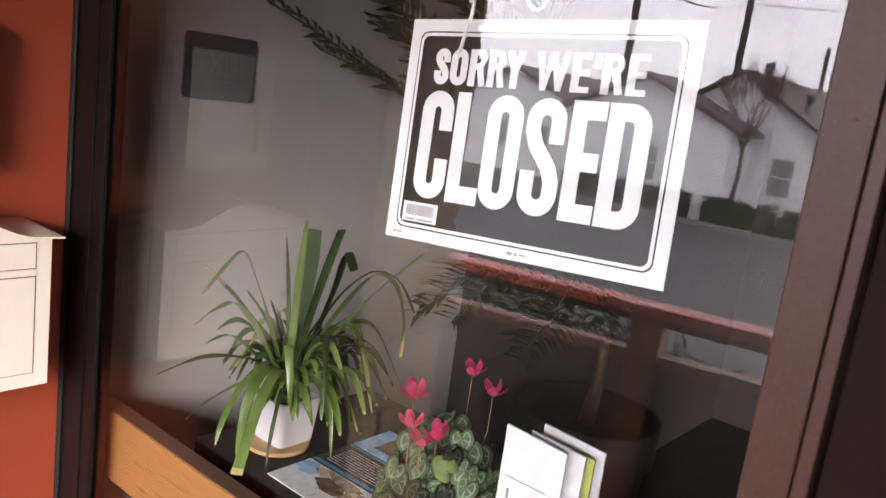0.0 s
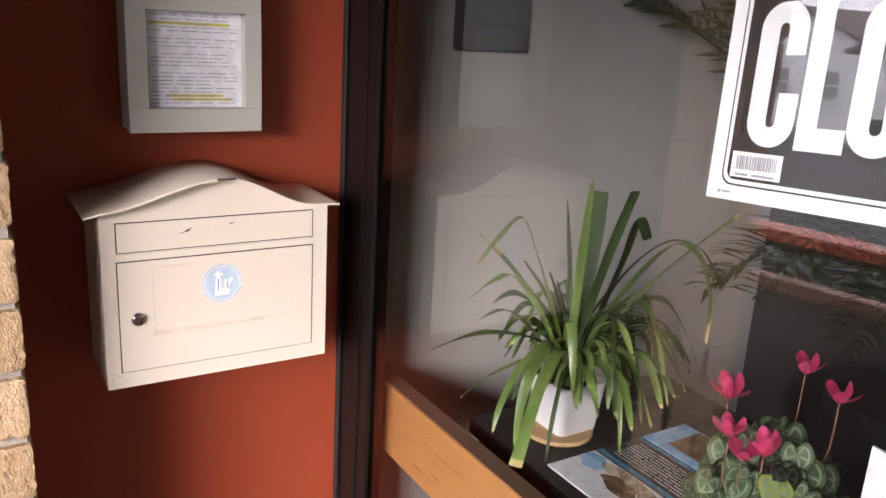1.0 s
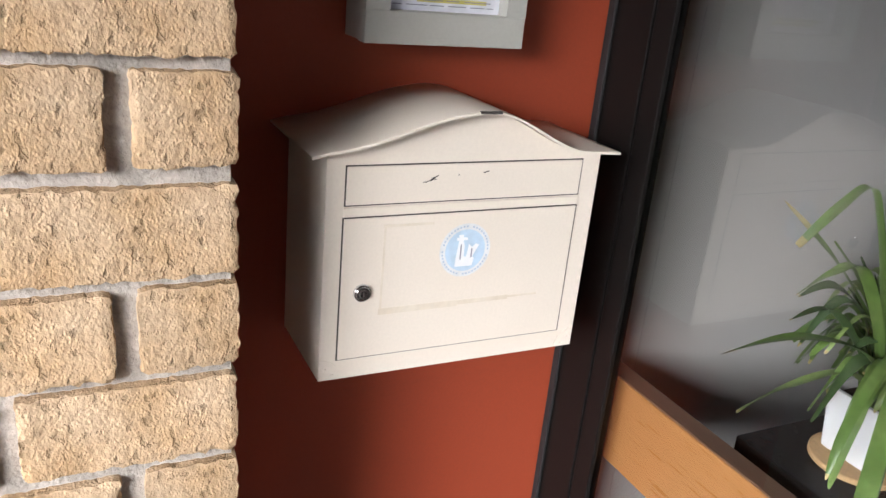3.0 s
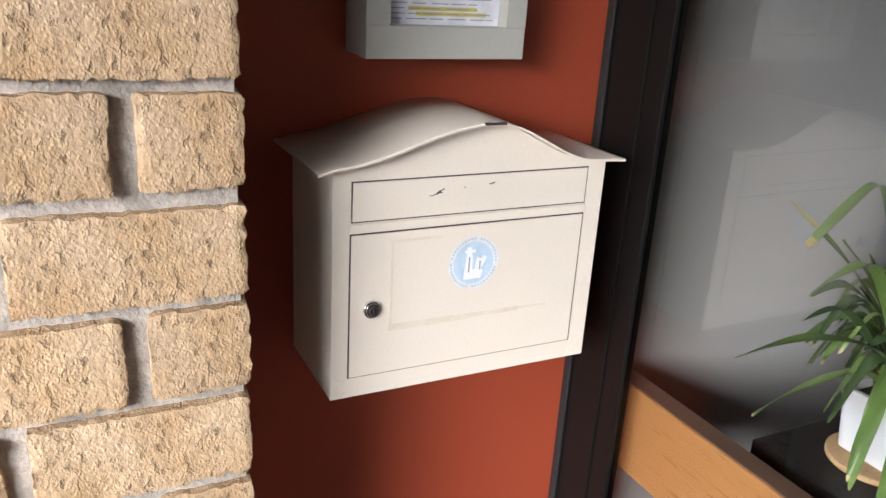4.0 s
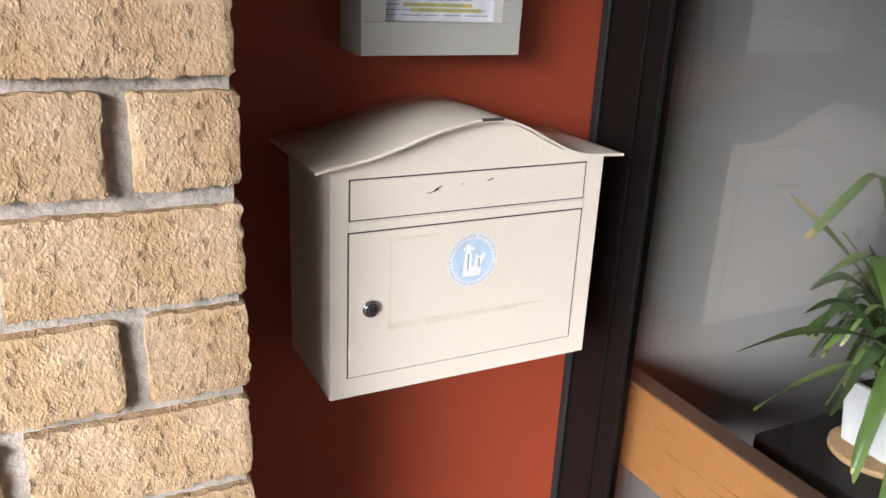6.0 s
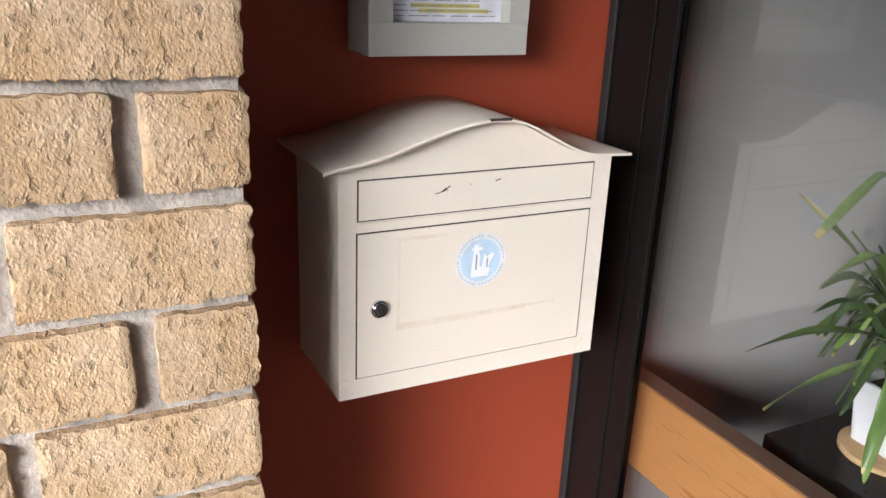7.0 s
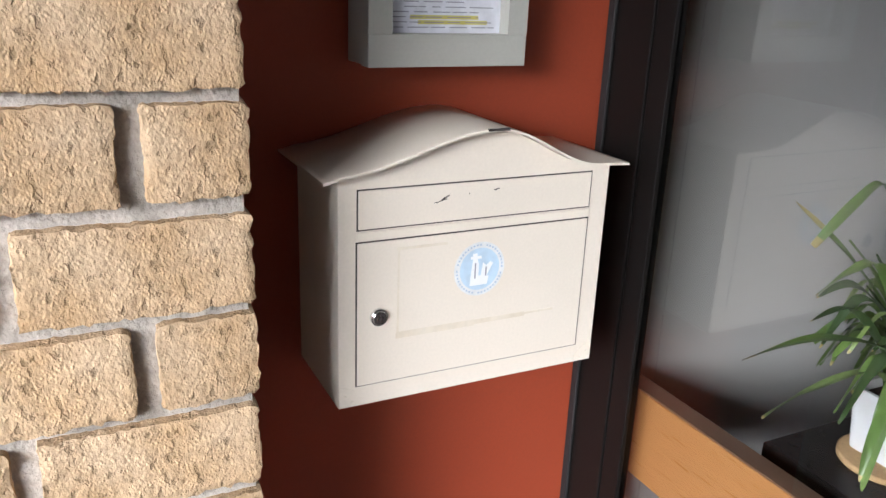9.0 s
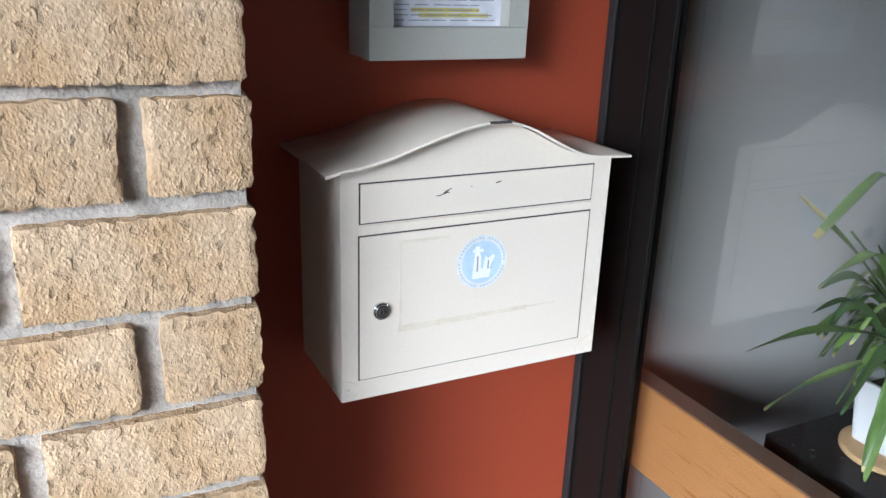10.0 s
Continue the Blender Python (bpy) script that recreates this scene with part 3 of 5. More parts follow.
for y0, z0, z1 in ((-0.0062, -0.011, 0.008), (0.0082, -0.009, 0.002)):
    part("emblem_mark", box(MX + 0.0012, MX + 0.0029, SY + y0 - 0.0008, SY + y0 + 0.0008, SZ + z0, SZ + z1, 0.0003), INK, mdoor)
# corner gussets with rivets
for cy, sgn in ((MY0, 1), (MY1, -1)):
    bm = bm_new()
    pts = [(0, 0)] + [(0.026 * math.cos(a), 0.026 * math.sin(a)) for a in [math.pi / 2 * i / 10 for i in range(11)]]
    lo = [bm.verts.new((MX + 0.0002, cy + sgn * (p[0] + 0.0006), MZ0 + p[1] + 0.0006)) for p in pts]
    hi = [bm.verts.new((MX + 0.0010, v.co.y, v.co.z)) for v in lo]
    bm.faces.new(lo)
    bm.faces.new(hi[::-1])
    for i in range(len(lo)):
        bm.faces.new((lo[i], lo[(i + 1) % len(lo)], hi[(i + 1) % len(lo)], hi[i]))
    part("corner_gusset", bm, CREAM, mailbox)
    for ry, rz in ((0.007, 0.014), (0.016, 0.006)):
        bm = bm_new()
        add_tube(bm, [(MX + 0.0008, cy + sgn * ry, MZ0 + rz), (MX + 0.0016, cy + sgn * ry, MZ0 + rz)], [0.0022, 0.0014], 12)
        part("rivet", bm, CREAM, mailbox)

# ---- notice box above the mailbox ----
NX, NY0, NY1, NZ0, NZ1 = 0.041, -0.437, -0.234, 1.4740, 1.7150
notice = thing("notice_box", (0.0, -0.3355, NZ0), "grey-green metal notice box holding a printed sheet", "notice box")
part("case", box(WALL_X + 0.0008, NX - 0.022, NY0 + 0.001, NY1 - 0.001, NZ0 + 0.001, NZ1 - 0.001, 0.0015), GREYBOX, notice)
PY0, PY1, PZ0, PZ1 = -0.4085, -0.2600, 1.5105, 1.6550
part("frame_bottom", box(NX - 0.0225, NX, NY0, NY1, NZ0, PZ0, 0.001), GREYBOX, notice)
part("frame_top", box(NX - 0.0225, NX, NY0, NY1, PZ1, NZ1, 0.001), GREYBOX, notice)
part("frame_side", box(NX - 0.0225, NX, NY0, PY0, PZ0, PZ1), GREYBOX, notice)
part("frame_side", box(NX - 0.0225, NX, PY1, NY1, PZ0, PZ1), GREYBOX, notice)
sheet = part("sheet", box(NX - 0.0220, NX - 0.0210, PY0, PY1, PZ0, PZ1), PAPER, notice, "white printed sheet with yellow highlighted lines")
rng = random.Random(11)
for row in range(24):
    zz = PZ1 - 0.007 - row * 0.0057
    if row in (2, 21, 22):
        part("highlight", box(NX - 0.0212, NX - 0.0207, PY0 + (0.006 if row < 10 else 0.03 + 0.01 * (row - 21)), PY1 - 0.018 - 0.012 * (row % 2), zz - 0.0022, zz + 0.0022), YELLOW, sheet)
    if row in (5, 9, 14):
        continue
    y, end = PY0 + rng.choice((0.006, 0.010, 0.022)), PY1 - rng.choice((0.008, 0.03, 0.05, 0.02))
    while y < end:
        w = rng.uniform(0.008, 0.035)
        part("print_line", box(NX - 0.0212, NX - 0.0205, y, min(y + w, end), zz - 0.0005, zz + 0.0005), INK, sheet)
        y += w + rng.uniform(0.002, 0.008)

# ---- exit plate on the interior wall ----
plate = thing("exit_plate", (-0.05, 0.2715, 1.61), "dark slate exit plate with faint lettering on the grey wall", "sign")
bm = rounded(0.1815, 0.3605, 1.6100, 1.7480, 0.010, 0.0490, 0.0545)
bmesh.ops.transform(bm, matrix=Matrix.Rotation(radians(90), 4, "Z"), verts=bm.verts)
part("board", bm, SLATE, plate)
bm = lettering("EXIT", 0.105, 0.052)
bmesh.ops.transform(bm, matrix=Matrix.Translation((-0.0488, 0.2185, 1.6600)) @ Matrix.Rotation(radians(90), 4, "Z"), verts=bm.verts)
part("word", bm, SLATE_TEXT, plate)

# ---- closed sign ----
TILT = Matrix.Translation((0.7564, -0.0072, 1.5035)) @ Matrix.Rotation(radians(4.25), 4, "Z") @ Matrix.Rotation(radians(-3.18), 4, "Y") @ Matrix.Rotation(radians(-5.24), 4, "X")
SW, SH = 0.3792, 0.2797


def on_sign(bm):
    bmesh.ops.transform(bm, matrix=TILT, verts=bm.verts)
    return bm


sign = thing("closed_sign", tuple(TILT @ Vector((SW / 2, 0, 0))), "black and white plastic closed sign hung inside the window", "sign")
part("board", on_sign(box(0, SW, 0.0, 0.0022, 0, SH)), WHITE, sign)
part("outline", on_sign(rounded(0.0150, SW - 0.0150, 0.0150, SH - 0.0150, 0.012, -0.0006, 0.0004)), SIGN_BLACK, sign)
part("inner_line", on_sign(rounded(0.0168, SW - 0.0168, 0.0168, SH - 0.0168, 0.0112, -0.0010, 0.0004)), WHITE, sign)
part("field", on_sign(rounded(0.0210, SW - 0.0210, 0.0210, SH - 0.0210, 0.009, -0.0014, 0.0004)), SIGN_BLACK, sign, "black printed field")


def arc(cx, cz, r, a0, a1, n=7, sz=1.0):
    return [(cx + r * math.cos(radians(a0 + (a1 - a0) * i / n)), cz + sz * r * math.sin(radians(a0 + (a1 - a0) * i / n))) for i in range(n + 1)]


def strokes(ch, w, h, t):
    """A heavy condensed capital as strokes in a box of w by h: (points, thickness, closed)."""
    e = t / 2
    r = min((w - t) / 2, h * 0.22)
    ring = arc(w - e - r, h - e - r, r, 0, 90) + arc(e + r, h - e - r, r, 90, 180) + arc(e + r, e + r, r, 180, 270) + arc(w - e - r, e + r, r, 270, 360)
    if ch == "O":
        return [(ring, t, True)]
    if ch == "C":
        return [([(w - e, h * 0.64)] + ring[:-8] + ring[-8:] + [(w - e, h * 0.38)], t, False)]
    if ch == "D":
        return [(arc(w - e - r, h - e - r, r, 0, 90) + [(e, h - e), (e, e)] + arc(w - e - r, e + r, r, 270, 360), t, True)]
    if ch == "S":
        return [([(w - e, h * 0.62)] + arc(w - e - r, h - e - r, r, 0, 90) + arc(e + r, h - e - r, r, 90, 180) + [(e, h * 0.72), (e + 0.12 * w, h * 0.60), (w - e - 0.12 * w, h * 0.42), (w - e, h * 0.30)] + arc(w - e - r, e + r, r, 0, -90) + arc(e + r, e + r, r, 270, 180) + [(e, h * 0.38)], t, False)]
    if ch == "L":
        return [([(e, h), (e, 0)], t, False), ([(t * 0.9, 0.08 * h), (w, 0.08 * h)], 0.16 * h, False)]
    if ch == "E":
        return [([(e, h), (e, 0)], t, False)] + [([(t * 0.9, z), (x, z)], 0.155 * h, False) for z, x in ((0.0775 * h, w), (0.50 * h, w * 0.94), (0.9225 * h, w))]
    if ch == "R":
        bowl = [(t * 0.5, h - 0.08 * h)] + arc(w - e - 0.2 * h, h - 0.08 * h - 0.19 * h, 0.19 * h, 90, -90, 8) + [(t * 0.5, 0.54 * h)]
        return [([(e, h), (e, 0)], t, False), (bowl, 0.165 * h, False), ([(w * 0.62, 0.52 * h), (w - e * 0.9, 0.0)], t * 0.92, False)]
    if ch == "Y":
        return [([(e * 0.9, h), (w / 2, 0.42 * h)], t * 0.95, False), ([(w - e * 0.9, h), (w / 2, 0.42 * h)], t * 0.95, False), ([(w / 2, 0.5 * h), (w / 2, 0)], t, False)]
    if ch == "W":
        k = t * 0.72
        return [([(a * w, za * h), (b * w, zb * h)], k, False) for a, za, b, zb in ((0.10, 1, 0.27, 0), (0.27, 0, 0.5, 1), (0.5, 1, 0.73, 0), (0.73, 0, 0.90, 1))]
    return [([(e, h), (e * 0.9, 0.62 * h)], t, False)]


def letter(ch, x, z, w, h, t):
    """One letter, its strokes as thin raised slabs."""
    bm = bm_new()
    for k, (pts, th, closed) in enumerate(strokes(ch, w, h, t)):
        n = len(pts)
        y0, y1 = -0.0015, -0.0021 - 0.00004 * k
        sides = []
        for i, p in enumerate(pts):
            a = Vector(pts[(i - 1) % n] if closed or i else p)
            b = Vector(pts[(i + 1) % n] if closed or i < n - 1 else p)
            p = Vector(p)
            d1, d2 = (p - a), (b - p)
            d1 = d1.normalized() if d1.length > 1e-7 else d2.normalized()
            d2 = d2.normalized() if d2.length > 1e-7 else d1
            m = (d1 + d2).normalized()
            nn = Vector((-m.y, m.x))
            f = th / 2 / max(nn.dot(Vector((-d1.y, d1.x))), 0.6)
            sides.append([bm.verts.new((x + min(max(q.x, -0.001), w + 0.001), y, z + min(max(q.y, 0), h))) for q in (p - nn * f, p + nn * f) for y in (y0, y1)])
        for i in range(n if closed else n - 1):
            a, b = sides[i], sides[(i + 1) % n]
            bm.faces.new((a[1], b[1], b[3], a[3]))
            bm.faces.new((a[0], a[2], b[2], b[0]))
            bm.faces.new((a[0], b[0], b[1], a[1]))
            bm.faces.new((a[2], a[3], b[3], b[2]))
        if not closed:
            bm.faces.new(sides[0])
            bm.faces.new(sides[-1])
    part("letter", on_sign(bm), WHITE, sign)


for ch, x0, x1 in (("S", 0.0445, 0.0668), ("O", 0.0688, 0.0938), ("R", 0.0965, 0.1220), ("R", 0.1240, 0.1490), ("Y", 0.1490, 0.1735), ("W", 0.1895, 0.2325), ("E", 0.2360, 0.2590), ("'", 0.2620, 0.2700), ("R", 0.2730, 0.2995), ("E", 0.3025, 0.3250)):
    letter(ch, x0, 0.1990, x1 - x0, 0.0445, 0.0098)
for ch, x0, x1 in (("C", 0.0350, 0.0832), ("L", 0.0868, 0.1330), ("O", 0.1337, 0.1830), ("S", 0.1885, 0.2395), ("E", 0.2450, 0.2865), ("D", 0.2890, 0.3395)):
    letter(ch, x0, 0.0555, x1 - x0, 0.1355, 0.0192)
label = part("barcode_label", on_sign(box(0.0250, 0.0790, -0.0020, -0.0008, 0.0240, 0.0490)), WHITE, sign, "small white barcode label")
rng = random.Random(3)
x = 0.0305
while x < 0.0740:
    w = rng.choice((0.0006, 0.0010, 0.0016))
    part("bar", on_sign(box(x, x + w, -0.0024, -0.0016, 0.0320, 0.0455)), INK, label)
    x += w + rng.choice((0.0007, 0.0012))
for x0, x1 in ((0.0305, 0.045), (0.049, 0.073)):
    part("bar", on_sign(box(x0, x1, -0.0024, -0.0016, 0.0260, 0.0280)), INK, label)
for x0, x1, z0, z1 in ((0.013, 0.016, 0.0065, 0.0095), (0.018, 0.027, 0.0072, 0.0090), (0.186, 0.193, 0.0055, 0.0095), (0.196, 0.200, 0.006, 0.009), (0.203, 0.212, 0.0068, 0.0086)):
    part("maker_mark", on_sign(box(x0, x1, -0.0005, 0.0004, z0, z1)), INK, sign)

hook = bm_new()
pts = [(0.848, 0.004, 1.905), (0.846, 0.003, 1.870), (0.842, 0.002, 1.838), (0.8385, 0.001, 1.818), (0.842, 0.000, 1.804), (0.8475, 0.000, 1.808), (0.846, 0.000, 1.790), (0.840, -0.001, 1.765), (0.8365, -0.001, 1.748), (0.833, -0.001, 1.744)]
add_tube(hook, pts, 0.0022, 8)
solo("sign_hook", hook, WHITE, (0.842, 0.001, 1.745), "white wire hook that the closed sign hangs from", "hook")
ring = bm_new()
add_tube(ring, [(0.934 + 0.013 * math.cos(a), 0.003, 1.812 + 0.013 * math.sin(a)) for a in [2 * math.pi * i / 24 for i in range(25)]], 0.0016, 6)
solo("hanging_ring", ring, WHITE, (0.934, 0.003, 1.80), "thin white plastic ring above the sign", "ring")

# ---- black stand with plants and papers ----
TOP = 0.968
stand = thing("display_stand", (0.76, 0.34, -0.02), "black lacquered low cabinet behind the window", "cabinet")
part("top", box(0.216, 1.34, 0.096, 0.58, TOP - 0.030, TOP, 0.002), BLACKWOOD, stand)
part("side_panel", box(0.226, 0.256, 0.112, 0.57, -0.02, TOP - 0.0302, 0.002), BLACKWOOD, stand)
part("side_panel", box(1.300, 1.330, 0.112, 0.57, -0.02, TOP - 0.0302, 0.002), BLACKWOOD, stand)
part("back_panel", box(0.2565, 1.2995, 0.55, 0.569, -0.02, TOP - 0.0302), BLACKWOOD, stand)
part("front_panel", box(0.2565, 1.2995, 0.118, 0.136, -0.02, TOP - 0.0302), BLACKWOOD, stand)

bm = bm_new()
add_lathe(bm, [(0.062, TOP), (0.064, TOP + 0.001), (0.064, TOP + 0.008), (0.062, TOP + 0.009)], (0.322, 0.215), 48)
solo("cork_mat", bm, CORK, (0.322, 0.215, TOP), "round cork mat under the white pot", "mat")


def square_pot(cx, cy, z0, base, rim, height, wall=0.006):
    bm = bm_new()
    prof = [(base, z0), (base + (rim - base) * 0.35, z0 + height * 0.35), (base + (rim - base) * 0.75, z0 + height * 0.75), (rim, z0 + height), (rim - wall, z0 + height), (base, z0 + height * 0.55)]
    rings = []
    for r, z in prof:
        c = 0.012
        ring = []
        for sx, sy, a0 in ((1, 1, 0), (-1, 1, 90), (-1, -1, 180), (1, -1, 270)):
            for i in range(4):
                a = radians(a0 + 30 * i)
                ring.append(bm.verts.new((cx + sx * (r - c) + c * math.cos(a), cy + sy * (r - c) + c * math.sin(a), z)))
        rings.append(ring)
    k = len(rings[0])
    for a, b in zip(rings, rings[1:]):
        for i in range(k):
            bm.faces.new((a[i], a[(i + 1) % k], b[(i + 1) % k], b[i]))
    bm.faces.new(rings[0][::-1])
    bm.faces.new(rings[-1])
    return bm


PCX, PCY, PZ = 0.318, 0.232, TOP + 0.009
RIM = PZ + 0.092
plant = thing("strap_leaf_plant", (PCX, PCY, PZ), "strap-leaved green houseplant in a square white ceramic pot", "houseplant")
pot = part("pot", square_pot(PCX, PCY, PZ, 0.043, 0.051, 0.092), CERAMIC, plant, "square white glazed ceramic pot")
part("soil", box(PCX - 0.042, PCX + 0.042, PCY - 0.042, PCY + 0.042, RIM - 0.035, RIM - 0.012), SOIL, plant)


def strap(points, width, tip=0.66, keel=0.16, blunt=False, tip_len=0.06, seed=0):
    """A strap leaf along a smooth line through the points: a keeled sheet with an upper and a lower face, slightly twisted and waved."""
    pts = [Vector(p) for p in points]
    line = []
    n = len(pts)
    for i in range(n - 1):
        p0, p1, p2, p3 = pts[max(i - 1, 0)], pts[i], pts[i + 1], pts[min(i + 2, n - 1)]
        for s in range(8):
            u = s / 8
            line.append(0.5 * ((2 * p1) + (p2 - p0) * u + (2 * p0 - 5 * p1 + 4 * p2 - p3) * u * u + (3 * p1 - p0 - 3 * p2 + p3) * u ** 3))
    line.append(pts[-1])
    bm = bm_new()
    rows = []
    m = len(line) - 1
    r = random.Random(seed)
    turn0, turn1, wave = r.uniform(-0.25, 0.25), r.uniform(-0.4, 0.4), r.uniform(0, 6)
    last = None
    for i, p in enumerate(line):
        u = i / m
        d = (line[min(i + 1, m)] - line[max(i - 1, 0)]).normalized()
        side = d.cross(Vector((0, 0, 1)))
        if side.length < 0.25:
            side = last or Vector((0.75, 0.65, 0))
            side = side - d * d.dot(side)
        side.normalize()
        if last is not None and side.dot(last) < 0:
            side = -side
        last = side.copy()
        side = Matrix.Rotation(turn0 + (turn1 - turn0) * u, 3, d) @ side
        up = side.cross(d).normalized()
        w = width * (0.6 + 0.4 * min(u / 0.3, 1)) * (1 if blunt else min(1, (1.01 - u) / (1 - tip)) ** 0.6) * (1 + 0.06 * math.sin(9 * u + wave))
        top = [p + side * w * 0.5 * s + up * (abs(s) * keel * w * 0.5 + 0.0012 * s * math.sin(14 * u + wave)) for s in (-1, -0.5, 0, 0.5, 1)]
        rows.append([bm.verts.new(q) for q in top] + [bm.verts.new(q - up * 0.0008) for q in top])
    for i, (a, b) in enumerate(zip(rows, rows[1:])):
        mi = 1 if (i + 1) / m > 1 - tip_len else 0
        for q in range(4):
            for o in (0, 5):
                f = bm.faces.new((a[q + o], a[q + 1 + o], b[q + 1 + o], b[q + o]))
                f.smooth, f.material_index = True, mi
    return bm


C = Vector((PCX, PCY, RIM + 0.005))


LEAVES = [0]


def leaf(mids, tip, width, material=STRAP, blunt=False, tip_len=0.06, root=(0, 0)):
    LEAVES[0] += 1
    pts = [C + Vector((root[0], root[1], -0.02))] + [Vector(p) for p in mids] + [Vector(tip)]
    part("leaf", strap(pts, width, blunt=blunt, tip_len=tip_len * 0.6, seed=LEAVES[0]), (material, TIP), plant)


# long leaves, one by one: points on the way, tip, width
leaf([(0.325, 0.16, 1.145), (0.295, 0.06, 1.170)], (0.257, -0.022, 1.138), 0.021, tip_len=0.08)
leaf([(0.300, 0.17, 1.105), (0.265, 0.10, 1.072)], (0.234, 0.061, 1.024), 0.024, STRAP_LIGHT, tip_len=0.05)
leaf([(0.318, 0.18, 1.20), (0.306, 0.135, 1.32), (0.297, 0.113, 1.362), (0.284, 0.088, 1.335)], (0.266, 0.055, 1.280), 0.021, blunt=True, tip_len=0.05)
leaf([(0.30, 0.20, 1.16), (0.25, 0.15, 1.25)], (0.184, 0.109, 1.312), 0.012, tip_len=0.30)
leaf([(0.33, 0.16, 1.18), (0.335, 0.085, 1.275), (0.330, 0.04, 1.272)], (0.318, 0.006, 1.243), 0.016, tip_len=0.03)
leaf([(0.31, 0.17, 1.14), (0.30, 0.10, 1.205)], (0.285, 0.05, 1.19), 0.015, STRAP_DARK)
leaf([(0.30, 0.20, 1.16), (0.27, 0.14, 1.22)], (0.25, 0.10, 1.20), 0.016, STRAP_DARK)
leaf([(0.335, 0.215, 1.18), (0.355, 0.20, 1.32)], (0.372, 0.190, 1.435), 0.015, tip_len=0.0)
leaf([(0.318, 0.245, 1.18), (0.313, 0.262, 1.32)], (0.316, 0.262, 1.402), 0.028, STRAP_DARK, True, 0.0, (0.0, 0.004))
leaf([(0.350, 0.225, 1.18), (0.405, 0.21, 1.32)], (0.462, 0.193, 1.436), 0.017, STRAP_DARK, True, 0.0, (0.006, 0.0))
leaf([(0.350, 0.250, 1.18), (0.385, 0.262, 1.30), (0.404, 0.268, 1.375)], (0.425, 0.274, 1.345), 0.026, STRAP_DARK, True, 0.0, (0.008, 0.0))
leaf([(0.290, 0.240, 1.22)], (0.248, 0.249, 1.378), 0.009, STRAP_DARK, False, 0.0)
leaf([(0.375, 0.275, 1.19), (0.435, 0.33, 1.30)], (0.501, 0.389, 1.395), 0.020, tip_len=0.06)
leaf([(0.39, 0.245, 1.22), (0.475, 0.265, 1.345), (0.525, 0.278, 1.345), (0.553, 0.283, 1.285)], (0.557, 0.284, 1.215), 0.013, tip_len=0.14)
leaf([(0.37, 0.26, 1.24), (0.44, 0.29, 1.34), (0.50, 0.31, 1.345)], (0.545, 0.32, 1.29), 0.016, STRAP_DARK, tip_len=0.0)
leaf([(0.365, 0.15, 1.165), (0.40, 0.06, 1.155), (0.418, 0.01, 1.105)], (0.427, -0.008, 1.067), 0.012, STRAP, tip_len=0.06)
leaf([(0.372, 0.165, 1.150), (0.415, 0.090, 1.125)], (0.465, 0.012, 1.024), 0.021, STRAP, True, 0.04)
leaf([(0.352, 0.160, 1.150), (0.372, 0.105, 1.130), (0.382, 0.080, 1.08)], (0.385, 0.070, 1.005), 0.020, STRAP, False, 0.0)
leaf([(0.372, 0.172, 1.110), (0.405, 0.130, 1.06)], (0.425, 0.105, 0.985), 0.008, STRAP_DARK, False, 0.0)
leaf([(0.40, 0.21, 1.13), (0.48, 0.195, 1.135)], (0.520, 0.19, 1.070), 0.018, tip_len=0.04)
leaf([(0.42, 0.23, 1.15), (0.50, 0.22, 1.175)], (0.555, 0.21, 1.12), 0.019)
leaf([(0.42, 0.24, 1.17), (0.50, 0.25, 1.22)], (0.565, 0.255, 1.18), 0.016, STRAP_DARK)
leaf([(0.40, 0.26, 1.14), (0.46, 0.28, 1.15)], (0.51, 0.29, 1.10), 0.015, STRAP_DARK)
leaf([(0.39, 0.20, 1.125), (0.44, 0.17, 1.12)], (0.475, 0.16, 1.085), 0.013, STRAP, False, 0.0)
leaf([(0.38, 0.19, 1.12), (0.41, 0.165, 1.11)], (0.435, 0.15, 1.075), 0.016, STRAP, False, 0.0)
rng = random.Random(21)
# short arching leaves low round the crown, curling to one side and drooping
for k in range(66):
    a = rng.uniform(0, 2 * math.pi)
    dx, dy = math.cos(a), math.sin(a)
    r = rng.uniform(0.07, 0.19) * (0.75 if dy < -0.3 else 0.85 if dx < 0 else 1.05)
    rise = 0.02 + rng.uniform(0.25, 0.85) * r
    drop = rng.uniform(0.15, 0.95) * r
    curl = rng.uniform(-0.35, 0.35) * r
    side = Vector((-dy, dx, 0))
    m1 = C + Vector((dx * r * 0.34, dy * r * 0.34, rise * 0.72))
    m2 = C + Vector((dx * r * 0.70, dy * r * 0.70, rise)) + side * curl * 0.4
    tp = C + Vector((dx * r, dy * r, rise - drop)) + side * curl
    leaf([m1, m2], tp, rng.uniform(0.010, 0.018), rng.choice((STRAP, STRAP, STRAP, STRAP_DARK, STRAP_LIGHT)), rng.random() < 0.2, rng.choice((0, 0, 0, 0.06)), (dx * 0.022, dy * 0.022))
